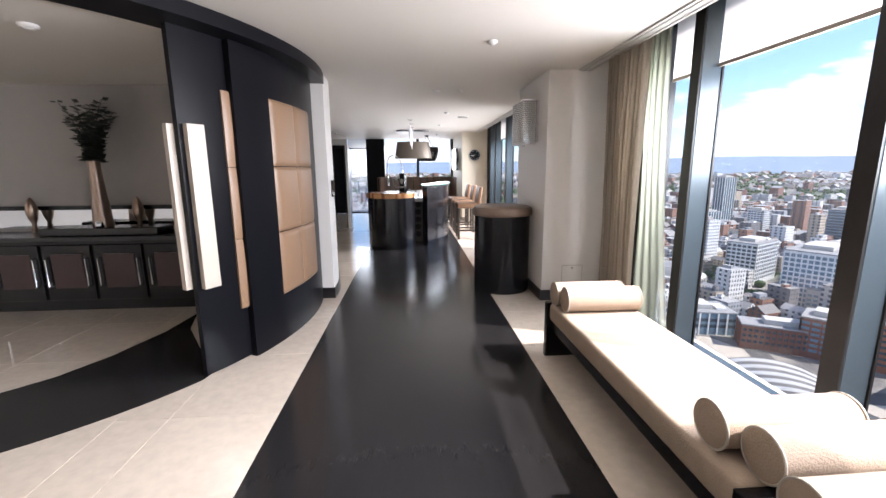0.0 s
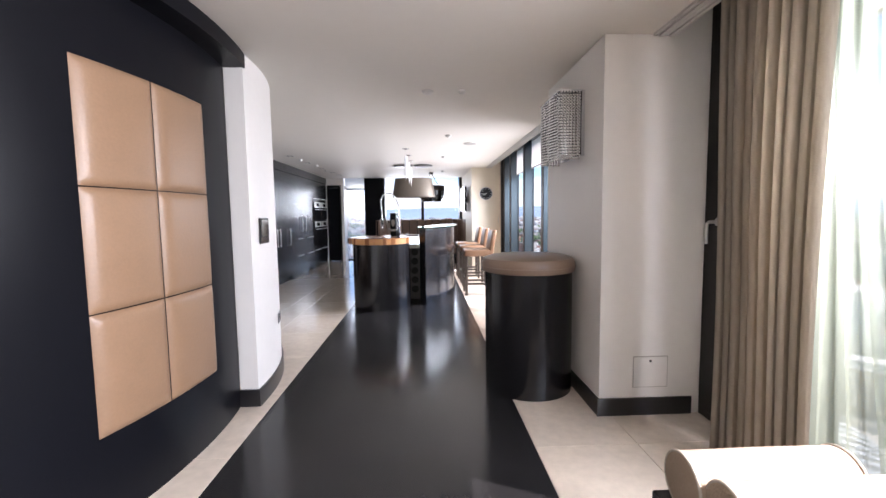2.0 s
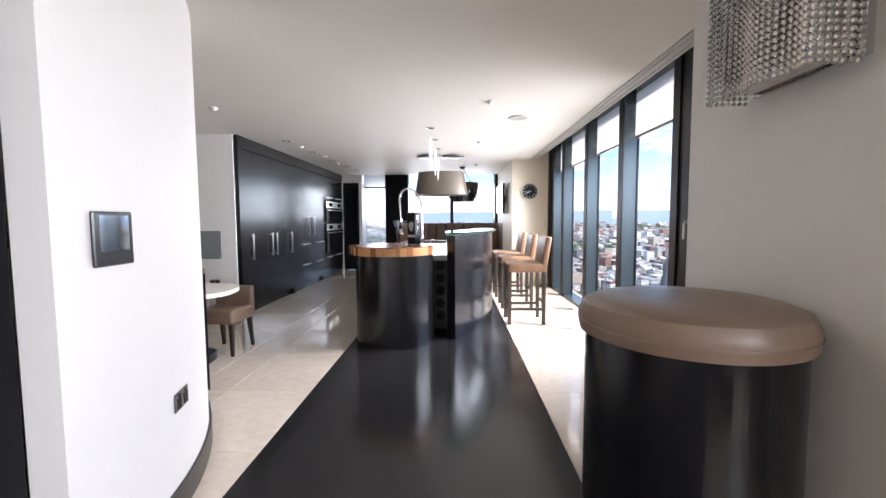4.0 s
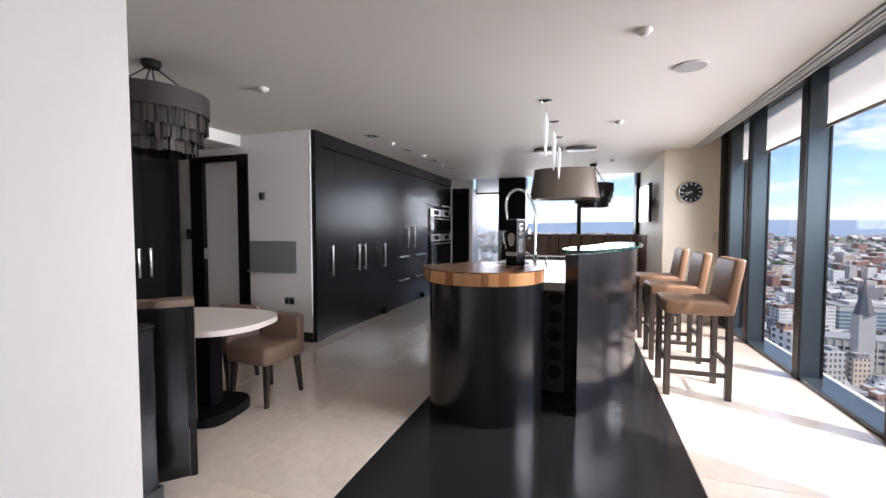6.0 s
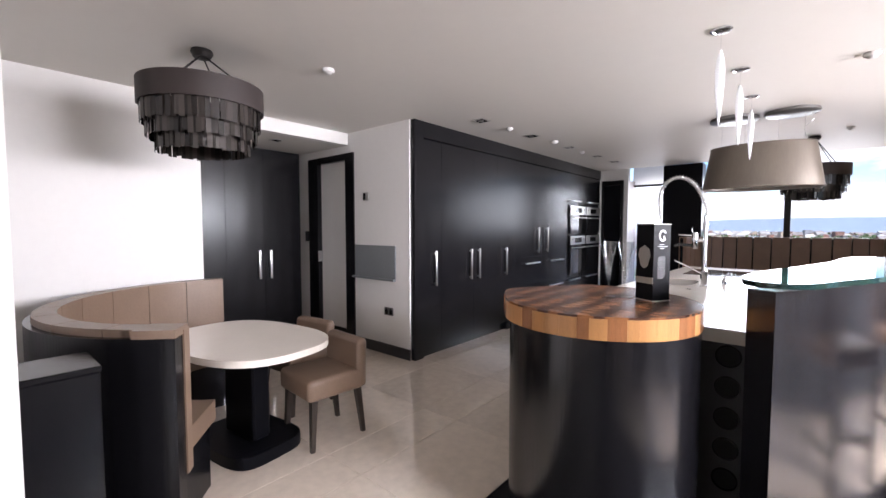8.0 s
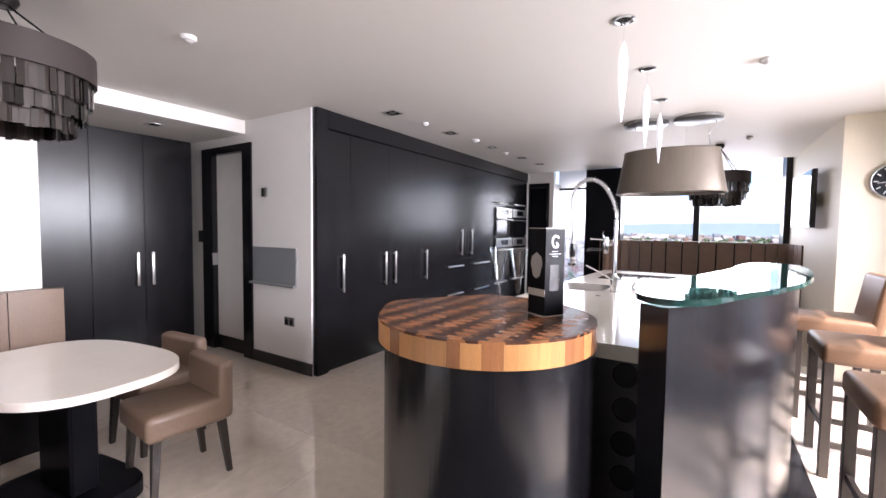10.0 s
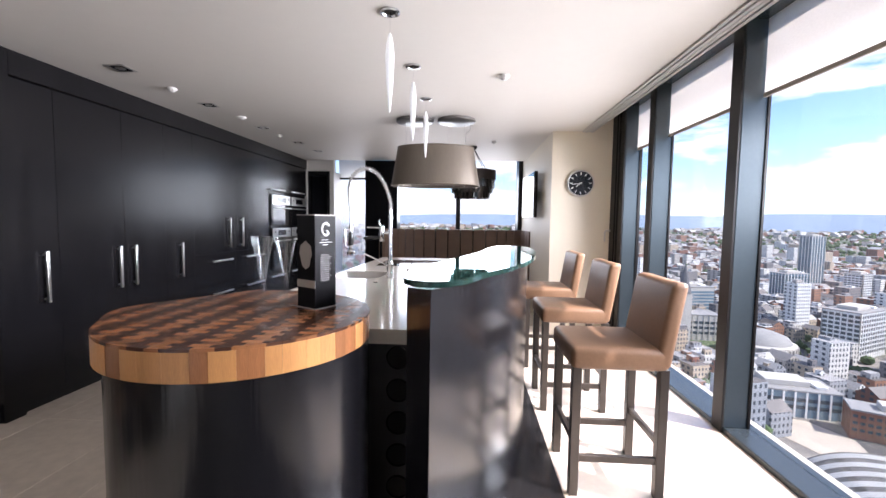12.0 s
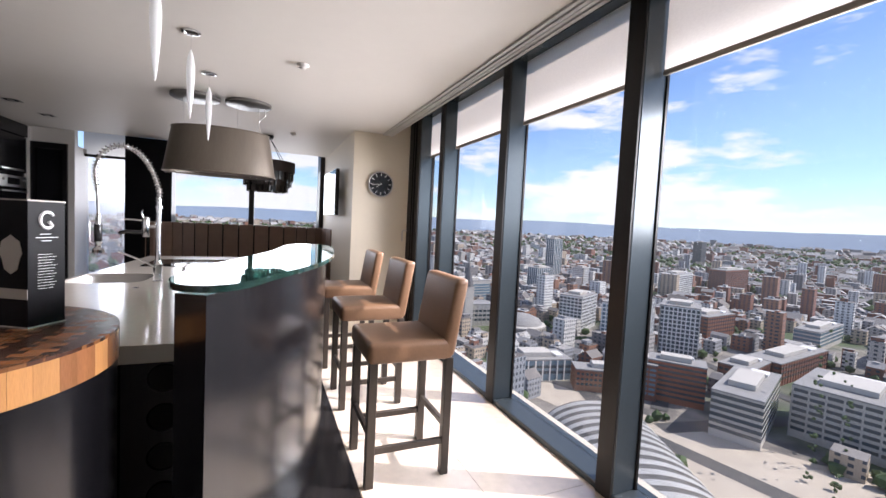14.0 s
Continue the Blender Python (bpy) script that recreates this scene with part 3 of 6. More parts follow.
single("runner_tray", made(-2.75, -1.5, 4.30, 4.62, 0.851, 0.935, bevel=0.006), BLACKPLASTIC, "black gloss raised tray on the sideboard", "tray")

VASEMAT = material("bronze_vase_metal", (0.36, 0.27, 0.215), 0.28, 1.0, vary=0.15, scale=12)
vase = thing("vase_with_stems", "tall bronze vase with dark eucalyptus stems", "vase")
VX, VY = -2.17, 4.46
bm = bmesh.new()
lathe(bm, [(0.095, 0.936), (0.098, 0.96), (0.085, 1.15), (0.066, 1.40), (0.058, 1.58), (0.062, 1.66), (0.055, 1.66), (0.05, 1.58), (0.03, 1.5)], VX, VY, 32)
part("vase", bm, VASEMAT, vase, smooth=True)
LEAF = material("dark_eucalyptus_leaf", (0.025, 0.038, 0.028), 0.6, vary=0.3, scale=20)
stems, leaves = bmesh.new(), bmesh.new()
rnd = random.Random(4)
for i in range(22):
    a = rnd.uniform(0, 2 * math.pi)
    lean = rnd.uniform(0.05, 0.26)
    hgt = rnd.uniform(0.45, 0.72)
    pts = [Vector((VX + math.cos(a) * lean * s * s + math.cos(a) * 0.02, VY + math.sin(a) * lean * s * s * 0.8, 1.55 + hgt * s + 0.05)) for s in (0, 0.3, 0.6, 0.85, 1)]
    tube(stems, pts, [0.004, 0.004, 0.003, 0.003, 0.002], 5)
    for k in range(15):
        s = 0.12 + 0.88 * k / 14
        c = Vector((VX + math.cos(a) * (lean * s * s + 0.02), VY + math.sin(a) * (lean * s * s * 0.8 + 0.02), 1.60 + hgt * s))
        for side_ in (0, 1):
            ang = rnd.uniform(0, 6.28)
            d = Vector((math.cos(ang), math.sin(ang), rnd.uniform(-0.1, 0.5))).normalized()
            u = d.cross(Vector((0.2, 0.3, 1))).normalized()
            r = rnd.uniform(0.042, 0.066) * (1.1 - 0.4 * s)
            q = [c + d * r * 0.2, c + d * r + u * r * 0.8, c + d * r * 2.0, c + d * r - u * r * 0.8]
            leaves.faces.new([leaves.verts.new(p) for p in q])
part("stem", stems, LEGWOOD, vase)
part("leaves", leaves, LEAF, vase, "dark green eucalyptus leaves")
for x in (-3.08, -1.90):
    bm = bmesh.new()
    lathe(bm, [(0.03, 0.851), (0.035, 0.87), (0.02, 0.95), (0.046, 1.02), (0.06, 1.09), (0.05, 1.17), (0.03, 1.22), (0.012, 1.25), (0.0, 1.26)], x, 4.66, 24)
    single("finial_ornament", bm, VASEMAT, "small bronze bud-shaped ornament on a foot", "ornament", "ornaments on the sideboard", smooth=True)
bm = bmesh.new()
lathe(bm, [(0.05, 0.936), (0.055, 0.95), (0.05, 0.99), (0.03, 1.02), (0, 1.025)], -2.16, 4.4, 20)
single("glass_candle_bowl", bm, mirror, "small silvered glass bowl", "bowl", smooth=True)


def bolster(parent, y, z, x0, x1, r=0.092):
    bm = bmesh.new()
    lathe(bm, [(r - 0.02, 0), (r - 0.003, 0.006), (r, 0.02), (r * 1.02, (x1 - x0) / 2), (r, x1 - x0 - 0.02), (r - 0.003, x1 - x0 - 0.006), (r - 0.02, x1 - x0)], 0, 0, 28)
    bmesh.ops.transform(bm, matrix=pose(x0, y, z, 0, 90, 0), verts=bm.verts[:])
    b = part("bolster", bm, CREAMFABRIC, parent, "round cream bolster", smooth=True)
    for x in (x0 + 0.008, x1 - 0.008):
        bm = bmesh.new()
        tube(bm, [(x, y + (r + 0.001) * math.cos(t * math.pi / 12), z + (r + 0.001) * math.sin(t * math.pi / 12)) for t in range(25)], 0.005, 6)
        part("piping", bm, IVORY, b)
    return b


def daybed(y0, y1):
    d = thing("daybed", "cream upholstered daybed with bolsters and black end panels", "daybed", "daybeds along the glass")
    part("end_panel", made(2.415, 3.08, y1 - 0.055, y1, 0, 0.465, bevel=0.005), BLACKWOOD, d, "black wood end panel")
    part("end_panel", made(2.415, 3.08, y0, y0 + 0.055, 0, 0.465, bevel=0.005), BLACKWOOD, d, "black wood end panel")
    part("rail", made(2.46, 2.50, y0 + 0.056, y1 - 0.056, 0.235, 0.325, bevel=0.004), BLACKWOOD, d)
    part("rail", made(3.0, 3.04, y0 + 0.056, y1 - 0.056, 0.235, 0.325, bevel=0.004), BLACKWOOD, d)
    part("base", made(2.69, 2.95, y0 + 0.10, y1 - 0.10, 0.0, 0.30), BLACKWOOD, d)
    part("seat", made(2.435, 3.06, y0 + 0.058, y1 - 0.058, 0.326, 0.468, bevel=0.028, seg=4), CREAMFABRIC, d, "cream fabric seat cushion", smooth=True)
    for y, z, x0, x1 in ((y1 - 0.10, 0.558, 2.45, 3.0), (y1 - 0.27, 0.562, 2.475, 3.05), (y0 + 0.085, 0.56, 2.53, 3.06), (y0 + 0.27, 0.562, 2.475, 3.05)):
        bolster(d, y, z, x0, x1)
    return d


daybed(0.62, 2.745)
daybed(-1.56, 0.56)

# upholstered drum pedestal
DRUM = (2.478, 4.785)
drum = thing("drum_pedestal", "black round wooden pedestal with a taupe padded leather top", "pedestal")
bm = bmesh.new()
lathe(bm, [(0.352, 0.0), (0.352, 0.965)], *DRUM, 64)
part("body", bm, BLACKWOOD, drum, smooth=True)
bm = bmesh.new()
lathe(bm, [(0.340, 0.966), (0.372, 0.972), (0.378, 1.0), (0.376, 1.04), (0.358, 1.075), (0.31, 1.092), (0.15, 1.10), (0.0, 1.102)], *DRUM, 64)
top = part("cushion", bm, TAUPE, drum, "taupe leather cushion", smooth=True)
bm = bmesh.new()
tube(bm, [(DRUM[0] + 0.3785 * math.cos(t * math.pi / 32), DRUM[1] + 0.3785 * math.sin(t * math.pi / 32), 1.012) for t in range(65)], 0.003, 5)
part("seam", bm, TAUPE, top)


def drape(name, label, mat, y0, y1, x, amp, waves, z0, z1, flare=0.0, thick=0.004):
    bm = bmesh.new()
    n, rows = 160, 12
    rr = random.Random(7)
    ph = [rr.uniform(0.75, 1.25) for _ in range(waves + 2)]
    grid = []
    for j in range(rows + 1):
        v = j / rows
        row = []
        for i in range(n + 1):
            u = i / n
            w = u * waves
            a = amp * ph[int(w)] * (0.65 + 0.45 * v)
            yy = y1 - (y1 - y0 + flare * (1 - v) ** 1.6) * u
            row.append(bm.verts.new((x + a * math.sin(2 * math.pi * w) + 0.012 * math.sin(5 * v + 3 * u), yy + 0.012 * math.sin(4 * math.pi * w), z0 + (z1 - z0) * v)))
        grid.append(row)
    for j in range(rows):
        for i in range(n):
            bm.faces.new((grid[j][i], grid[j][i + 1], grid[j + 1][i + 1], grid[j + 1][i]))
    bmesh.ops.solidify(bm, geom=bm.faces[:], thickness=thick)
    return single(name, bm, mat, label, "curtain", smooth=True)


drape("curtain", "taupe pleated full-height curtain drawn to the pier", CURTAIN, 3.10, 3.74, 3.33, 0.05, 10, 0.01, 2.88)
drape("sheer_curtain", "pale green sheer voile hanging beside the curtain", SHEER, 2.98, 3.26, 3.44, 0.025, 4, 0.01, 2.88, flare=0.36, thick=0.002)
hatch = thing("access_panel", "small flush white access panel with a lock", "hatch")
part("panel", made(3.083, 3.322, CY0 - 0.006, CY0 - 0.003, 0.203, 0.417, bevel=0.001), WALL, hatch)
part("shadow_gap", made(3.078, 3.327, CY0 - 0.0028, CY0 - 0.001, 0.198, 0.422), GREYWALL, hatch)
bm = bmesh.new()
lathe(bm, [(0.008, 0), (0.008, 0.004)], seg=12)
bmesh.ops.transform(bm, matrix=pose(3.20, CY0 - 0.010, 0.388, 90, 0, 0) @ pose(0, 0, -0.004), verts=bm.verts[:])
single("hatch_lock", bm, BLACKPLASTIC, "small round black lock on the hatch", "lock")

# crystal wall light
CRYSTAL = material("crystal_bead", (0.70, 0.70, 0.69), 0.12, 0.85, vary=0.2, scale=40)
sc = thing("wall_light", "square wall light hung with chrome mesh and crystal beads", "wall light")
part("back_plate", made(2.815, 2.838, 4.52, 4.98, 1.86, 2.34), CHROME, sc)
bead = bmesh.new()
for iy in range(21):
    for iz in range(23):
        y, z = 4.528 + iy * 0.0226, 1.842 + iz * 0.0219
        bmesh.ops.create_icosphere(bead, subdivisions=1, radius=0.0108, matrix=Matrix.Translation((2.648 + 0.012 * math.sin(iy * 0.6), y, z)))
for ix in range(7):
    for iz in range(23):
        for y in (4.518, 4.992):
            bmesh.ops.create_icosphere(bead, subdivisions=1, radius=0.0108, matrix=Matrix.Translation((2.66 + ix * 0.0226, y, 1.842 + iz * 0.0219)))
tagged(part("bead_curtain", bead, CRYSTAL, sc, "crystal beads in rows"), kind="stuff")
part("frame", made(2.635, 2.82, 4.51, 5.0, 2.33, 2.342), CHROME, sc)
part("core", made(2.675, 2.81, 4.55, 4.96, 1.87, 2.32), CRYSTAL, sc)

to_hall(mark)

# intercom on the curved wall
a = radians(wangle(5.03))
cx, cy = WC[0] + WR * math.cos(a), WC[1] + WR * math.sin(a)
m4 = pose(cx, cy, 1.325, 0, 0, math.degrees(a))
ic = thing("wall_control", "black wall control screen on the white curved wall", "control panel")
part("body", made(0.0, 0.016, -0.095, 0.095, -0.10, 0.10, bevel=0.005, m=m4), BLACKPLASTIC, ic)
part("screen", made(0.0165, 0.018, -0.07, 0.07, -0.045, 0.085, m=m4), mirror, ic, "bright glass screen")


# ---- sockets, detectors, ceiling fittings ----
def socket(name, m, mat=DARKSTEEL):
    """A double wall socket; the face looks along +x of m."""
    s = thing(name, "steel double socket with black inserts on the wall", "socket", "wall sockets")
    part("plate", made(0.0, 0.008, -0.075, 0.075, -0.045, 0.045, bevel=0.003, m=m), mat, s)
    for y in (-0.037, 0.037):
        part("insert", made(0.0082, 0.0105, y - 0.024, y + 0.024, -0.034, 0.020, m=m), BLACKPLASTIC, s)
        part("switch", made(0.0082, 0.012, y - 0.009, y + 0.009, 0.024, 0.040, m=m), BLACKPLASTIC, s)
    return s


socket("double_socket", pose(-1.83, PY - 0.001, 0.498, 0, 0, -90))
a = radians(wangle(5.45))
socket("double_socket", pose(WC[0] + (WR + 0.001) * math.cos(a), WC[1] + (WR + 0.001) * math.sin(a), 0.53, 0, 0, math.degrees(a)))


def detector(x, y, r=0.05, z=H):
    d = thing("smoke_detector", "round white detector on the ceiling", "detector", "ceiling detectors")
    bm = bmesh.new()
    lathe(bm, [(r, z - 0.001), (r, z - 0.014), (r * 0.8, z - 0.026)], x, y, 24)
    part("base", bm, PLASTIC, d, smooth=True)
    bm = bmesh.new()
    lathe(bm, [(r * 0.62, z - 0.0265), (r * 0.5, z - 0.034), (r * 0.2, z - 0.038)], x, y, 20)
    part("sensor", bm, PLASTIC, d, smooth=True)


for x, y, r in ((1.68, 5.72, 0.055), (2.005, 5.71, 0.035), (2.03, 3.49, 0.045), (1.99, 7.91, 0.045), (2.014, 10.156, 0.045), (-0.955, 8.01, 0.045), (-0.9, 10.42, 0.04), (-0.84, 11.45, 0.055), (-0.86, 12.45, 0.04), (2.1, 12.9, 0.035)):
    detector(x, y, r)
detector(-1.213, 2.995, 0.06, 2.52)


def disc(name, label, cat, x, y, r, mat, group=""):
    t = thing(name, label, cat, group)
    bm = bmesh.new()
    lathe(bm, [(r, H - 0.001), (r, H - 0.008), (r * 0.94, H - 0.012)], x, y, 40)
    part("rim", bm, PLASTIC, t, smooth=True)
    bm = bmesh.new()
    lathe(bm, [(r * 0.90, H - 0.0121), (r * 0.9, H - 0.0145)], x, y, 40)
    part("grille", bm, mat, t)


SPK = material("speaker_grille", (0.36, 0.355, 0.345), 0.6, vary=0.2, scale=120)
disc("ceiling_speaker", "round grey ceiling speaker grille", "speaker", 2.39, 8.63, 0.115, SPK)

for x, y in ((-0.955, 9.93), (-0.91, 10.96), (-0.865, 12.0), (-0.83, 13.0), (-0.80, 13.75)):
    t = thing("downlight", "square recessed black ceiling downlight", "downlight", "square downlights over the tall units")
    bm = bmesh.new()
    for a0, a1, b0, b1 in ((-0.075, 0.075, -0.075, -0.058), (-0.075, 0.075, 0.058, 0.075), (-0.075, -0.058, -0.058, 0.058), (0.058, 0.075, -0.058, 0.058)):
        box(bm, x + a0, x + a1, y + b0, y + b1, H - 0.006, H - 0.001)
    part("trim", bm, STEEL, t)
    part("baffle", made(x - 0.0575, x + 0.0575, y - 0.0575, y + 0.0575, H - 0.0035, H - 0.001), BLACKPLASTIC, t)
    bm = bmesh.new()
    lathe(bm, [(0.034, H - 0.004), (0.030, H - 0.0075), (0, H - 0.0075)], x, y, 20)
    part("lamp", bm, STEEL, t, smooth=True)

for x, y in ((1.304, 9.13), (1.325, 9.94), (1.335, 10.77)):
    t = thing("icicle_pendant", "frosted glass icicle pendant under a chrome ceiling spot", "pendant lamp", "icicle pendants over the island")
    bm = bmesh.new()
    lathe(bm, [(0.056, H - 0.001), (0.056, H - 0.008), (0.043, H - 0.010), (0.040, H - 0.004), (0.030, H - 0.003)], x, y, 28)
    part("trim_ring", bm, CHROME, t, "chrome trim ring", smooth=True)
    bm = bmesh.new()
    lathe(bm, [(0.036, H - 0.0035), (0.036, H - 0.002)], x, y, 20)
    part("baffle", bm, BLACKPLASTIC, t)
    part("wire", tube(bmesh.new(), [(x, y, H - 0.004), (x, y, 2.485)], 0.0012, 5), CHROME, t)
    bm = bmesh.new()
    lathe(bm, [(0.004, 2.485), (0.010, 2.47), (0.019, 2.43), (0.025, 2.37), (0.024, 2.30), (0.018, 2.20), (0.010, 2.11), (0.004, 2.06), (0.0, 2.05)], x, y, 18)
    part("icicle", bm, ICE, t, "frosted glass icicle", smooth=True)


# ---- island ----
isl = thing("kitchen_island", "black curved kitchen island with wine rack and pale stone top", "island")
IC, IR = (0.93, 8.30), 0.445
bm = bmesh.new()
lathe(bm, [(IR, 0.0), (IR, 0.998)], *IC, 96)
part("drum_end", bm, BARWOOD, isl, "black stained oak round end", smooth=True)
bar_front = [(q.x, q.y) for q in smooth_line([(1.625, 8.258), (1.86, 8.66), (2.04, 9.10), (2.155, 9.60), (2.20, 10.1), (2.20, 10.6), (2.13, 11.2), (2.0, 11.8), (1.85, 12.3)], 6)]
bar_back = offset_line(bar_front, 0.11)
bm = bmesh.new()
prism(bm, [q for q in bar_front if q[1] < 10.55] + [q for q in bar_back if q[1] < 10.55][::-1], 0.0, 1.205)
part("bar_panel", bm, BARWOOD, isl, "black oak curved bar front", smooth=True)
inner = [(x, y) for x, y in offset_line(bar_front, 0.112) if y > 8.70]
bm = bmesh.new()
prism(bm, [(0.50, 8.70)] + [(1.50, 8.70)] + [q for q in inner if q[1] > 8.72] + [(0.62, 12.28)], 0.08, 0.879)
part("carcass", bm, BLACKWOOD, isl)
part("plinth", made(0.58, 1.5, 8.76, 12.2, 0, 0.079), SKIRT, isl)
ctop = [(0.47, 8.66), (1.52, 8.66)] + [q for q in inner if q[1] > 8.72 and q[1] < 12.2] + [(1.70, 12.36), (0.60, 12.36)]


def with_hole(outline, hole, z0, z1):
    """A slab with the outline and a hole through it; the hole's points run clockwise."""
    bm = bmesh.new()
    rings = {}
    for z in (z0, z1):
        o = [bm.verts.new((x, y, z)) for x, y in outline]
        h = [bm.verts.new((x, y, z)) for x, y in hole]
        es = [bm.edges.new((o[i], o[(i + 1) % len(o)])) for i in range(len(o))] + [bm.edges.new((h[i], h[(i + 1) % len(h)])) for i in range(len(h))]
        bmesh.ops.triangle_fill(bm, edges=es, use_beauty=True, use_dissolve=False)
        rings[z] = (o, h)
    for k in (0, 1):
        a, b = rings[z0][k], rings[z1][k]
        for i in range(len(a)):
            j = (i + 1) % len(a)
            bm.faces.new((a[i], a[j], b[j], b[i]))
    return bm


sx, sy = 0.755, 10.54
hole = [(sx + 0.245 * math.copysign(abs(math.cos(t)) ** 0.5, math.cos(t)), sy + 0.26 * math.copysign(abs(math.sin(t)) ** 0.5, math.sin(t))) for t in [-2 * math.pi * i / 40 for i in range(40)]]
part("worktop", with_hole(ctop, hole, 0.88, 0.95), QUARTZ, isl, "pale polished stone worktop")
bm = bmesh.new()
loops = []
for s, z in ((1.0, 0.945), (0.97, 0.93), (0.93, 0.78), (0.80, 0.76), (0.0, 0.758)):
    loops.append([bm.verts.new((sx + (x - sx) * max(s, 0.02), sy + (y - sy) * max(s, 0.02), z)) for x, y in hole])
for a, b in zip(loops, loops[1:]):
    for i in range(40):
        bm.faces.new((a[i], a[(i + 1) % 40], b[(i + 1) % 40], b[i]))
part("sink", bm, STEEL, isl, "steel sink bowl", smooth=True)
# wine rack: a solid plate; black discs inside rims paint the holes' shade
RACKWOOD = material("charcoal_rack_panel", (0.03, 0.029, 0.031), 0.35, vary=0.2, scale=5, grain=(6, 6, 0.5))
rackp = part("wine_rack", made(1.30, 1.555, 8.672, 8.699, 0.02, 0.878), RACKWOOD, isl, "black wine rack with round bottle holes")
VOID = material("hole_shade_black", (0.002, 0.002, 0.002), 0.8, vary=0.1)
for i in range(5):
    z = 0.815 - i * 0.157
    bm = bmesh.new()
    lathe(bm, [(0.056, 0.0), (0.056, 0.008), (0.050, 0.008), (0.050, 0.001)], seg=32, cap=False)
    bmesh.ops.transform(bm, matrix=pose(1.44, 8.6718, z, 90, 0, 0), verts=bm.verts[:])
    part("bottle_hole", bm, BLACKPLASTIC, rackp, smooth=True)
    bm = bmesh.new()
    lathe(bm, [(0.050, 0.0), (0.050, 0.002)], seg=32)
    bmesh.ops.transform(bm, matrix=pose(1.44, 8.6715, z, 90, 0, 0), verts=bm.verts[:])
    part("socket", bm, VOID, rackp)
# glass bar top
g_front = offset_line(bar_front, -0.055)
gi = [q for q in g_front if q[1] < 10.15]
rim = [(1.56, 8.75), (1.515, 8.53), (1.505, 8.37), (1.545, 8.25), (1.64, 8.205), (1.74, 8.29)] + [q for q in gi if q[1] > 8.45][::4] + [(2.262, 10.20), (2.235, 10.37), (2.15, 10.46), (2.05, 10.44), (1.965, 10.31), (1.90, 10.05), (1.84, 9.7), (1.70, 9.2)]
glass_out = [(q.x, q.y) for q in smooth_line(rim + rim[:1], 5)][:-1]
bm = bmesh.new()
prism(bm, glass_out, 1.222, 1.244, bevel=0.003, seg=1)
GLASSTOP = bpy.data.materials.new("green_glass_slab")
GLASSTOP.use_nodes = True
_b = GLASSTOP.node_tree.nodes["Principled BSDF"]
_b.inputs["Base Color"].default_value = (0.11, 0.33, 0.285, 1)
_b.inputs["Roughness"].default_value, _b.inputs["Transmission Weight"].default_value, _b.inputs["IOR"].default_value = 0.02, 0.92, 1.5
bar_top = thing("glass_bar_top", "thick green-edged glass bar top on the island", "bar top")
part("glass_slab", bm, GLASSTOP, bar_top)
for x, y in ((1.74, 8.6), (2.0, 9.5), (2.10, 10.2)):
    bm = bmesh.new()
    lathe(bm, [(0.03, 1.206), (0.03, 1.221)], x, y, 20)
    part("standoff", bm, CHROME, bar_top, "round chrome standoff", smooth=True)

# butcher block
LIGHTW = material("oak_block", (0.47, 0.225, 0.082), 0.30, vary=0.16, scale=9, grain=(5, 5, 0.6), bump=0.15, per_object=0.22)
MIDW = material("iroko_block", (0.22, 0.092, 0.038), 0.26, vary=0.2, scale=9, grain=(5, 5, 0.6), bump=0.15, per_object=0.25)
DARKW = material("wenge_block", (0.062, 0.027, 0.018), 0.24, vary=0.25, scale=12, bump=0.1, per_object=0.25)
blockt = thing("butcher_block", "round end-grain butcher block of light and dark wood on the island", "chopping block")
flare = [(q.x, q.y) for q in smooth_line([(0.455, 8.16), (0.40, 8.30), (0.47, 8.47), (0.60, 8.62), (0.70, 8.78)], 5)]
BX = (IC[0] - 0.012, IC[1])
outline = arc(*BX, 0.459, -163, 62, 60) + [(0.95, 8.80)] + flare[::-1]
bm = bmesh.new()
prism(bm, outline, 0.9985, 1.0865)
part("core", bm, MIDW, blockt)
# edge staves of uneven width
rs = random.Random(5)
a0 = -165.0
while a0 < 62:
    a1 = min(a0 + rs.uniform(4.5, 9.5), 63)
    bm = bmesh.new()
    prism(bm, ring(*BX, 0.442, 0.4608 + rs.uniform(0, 0.0012), a0 + 0.04, a1 - 0.04, 3), 0.9988, 1.0866)
    part("stave", bm, rs.choice((LIGHTW, LIGHTW, LIGHTW, MIDW, MIDW)), blockt)
    a0 = a1


def clip_to(poly, fence):
    """The part of a polygon inside a convex outline that runs anticlockwise."""
    for (ax, ay), (bx, by) in zip(fence, fence[1:] + fence[:1]):
        kept = []
        for p, q in zip(poly, poly[1:] + poly[:1]):
            sp = (bx - ax) * (p[1] - ay) - (by - ay) * (p[0] - ax)
            sq = (bx - ax) * (q[1] - ay) - (by - ay) * (q[0] - ax)
            if sp >= 0:
                kept.append(p)
            if sp * sq < 0:
                k = sp / (sp - sq)
                kept.append((p[0] + k * (q[0] - p[0]), p[1] + k * (q[1] - p[1])))
        poly = kept
        if len(poly) < 3:
            return []
    return poly


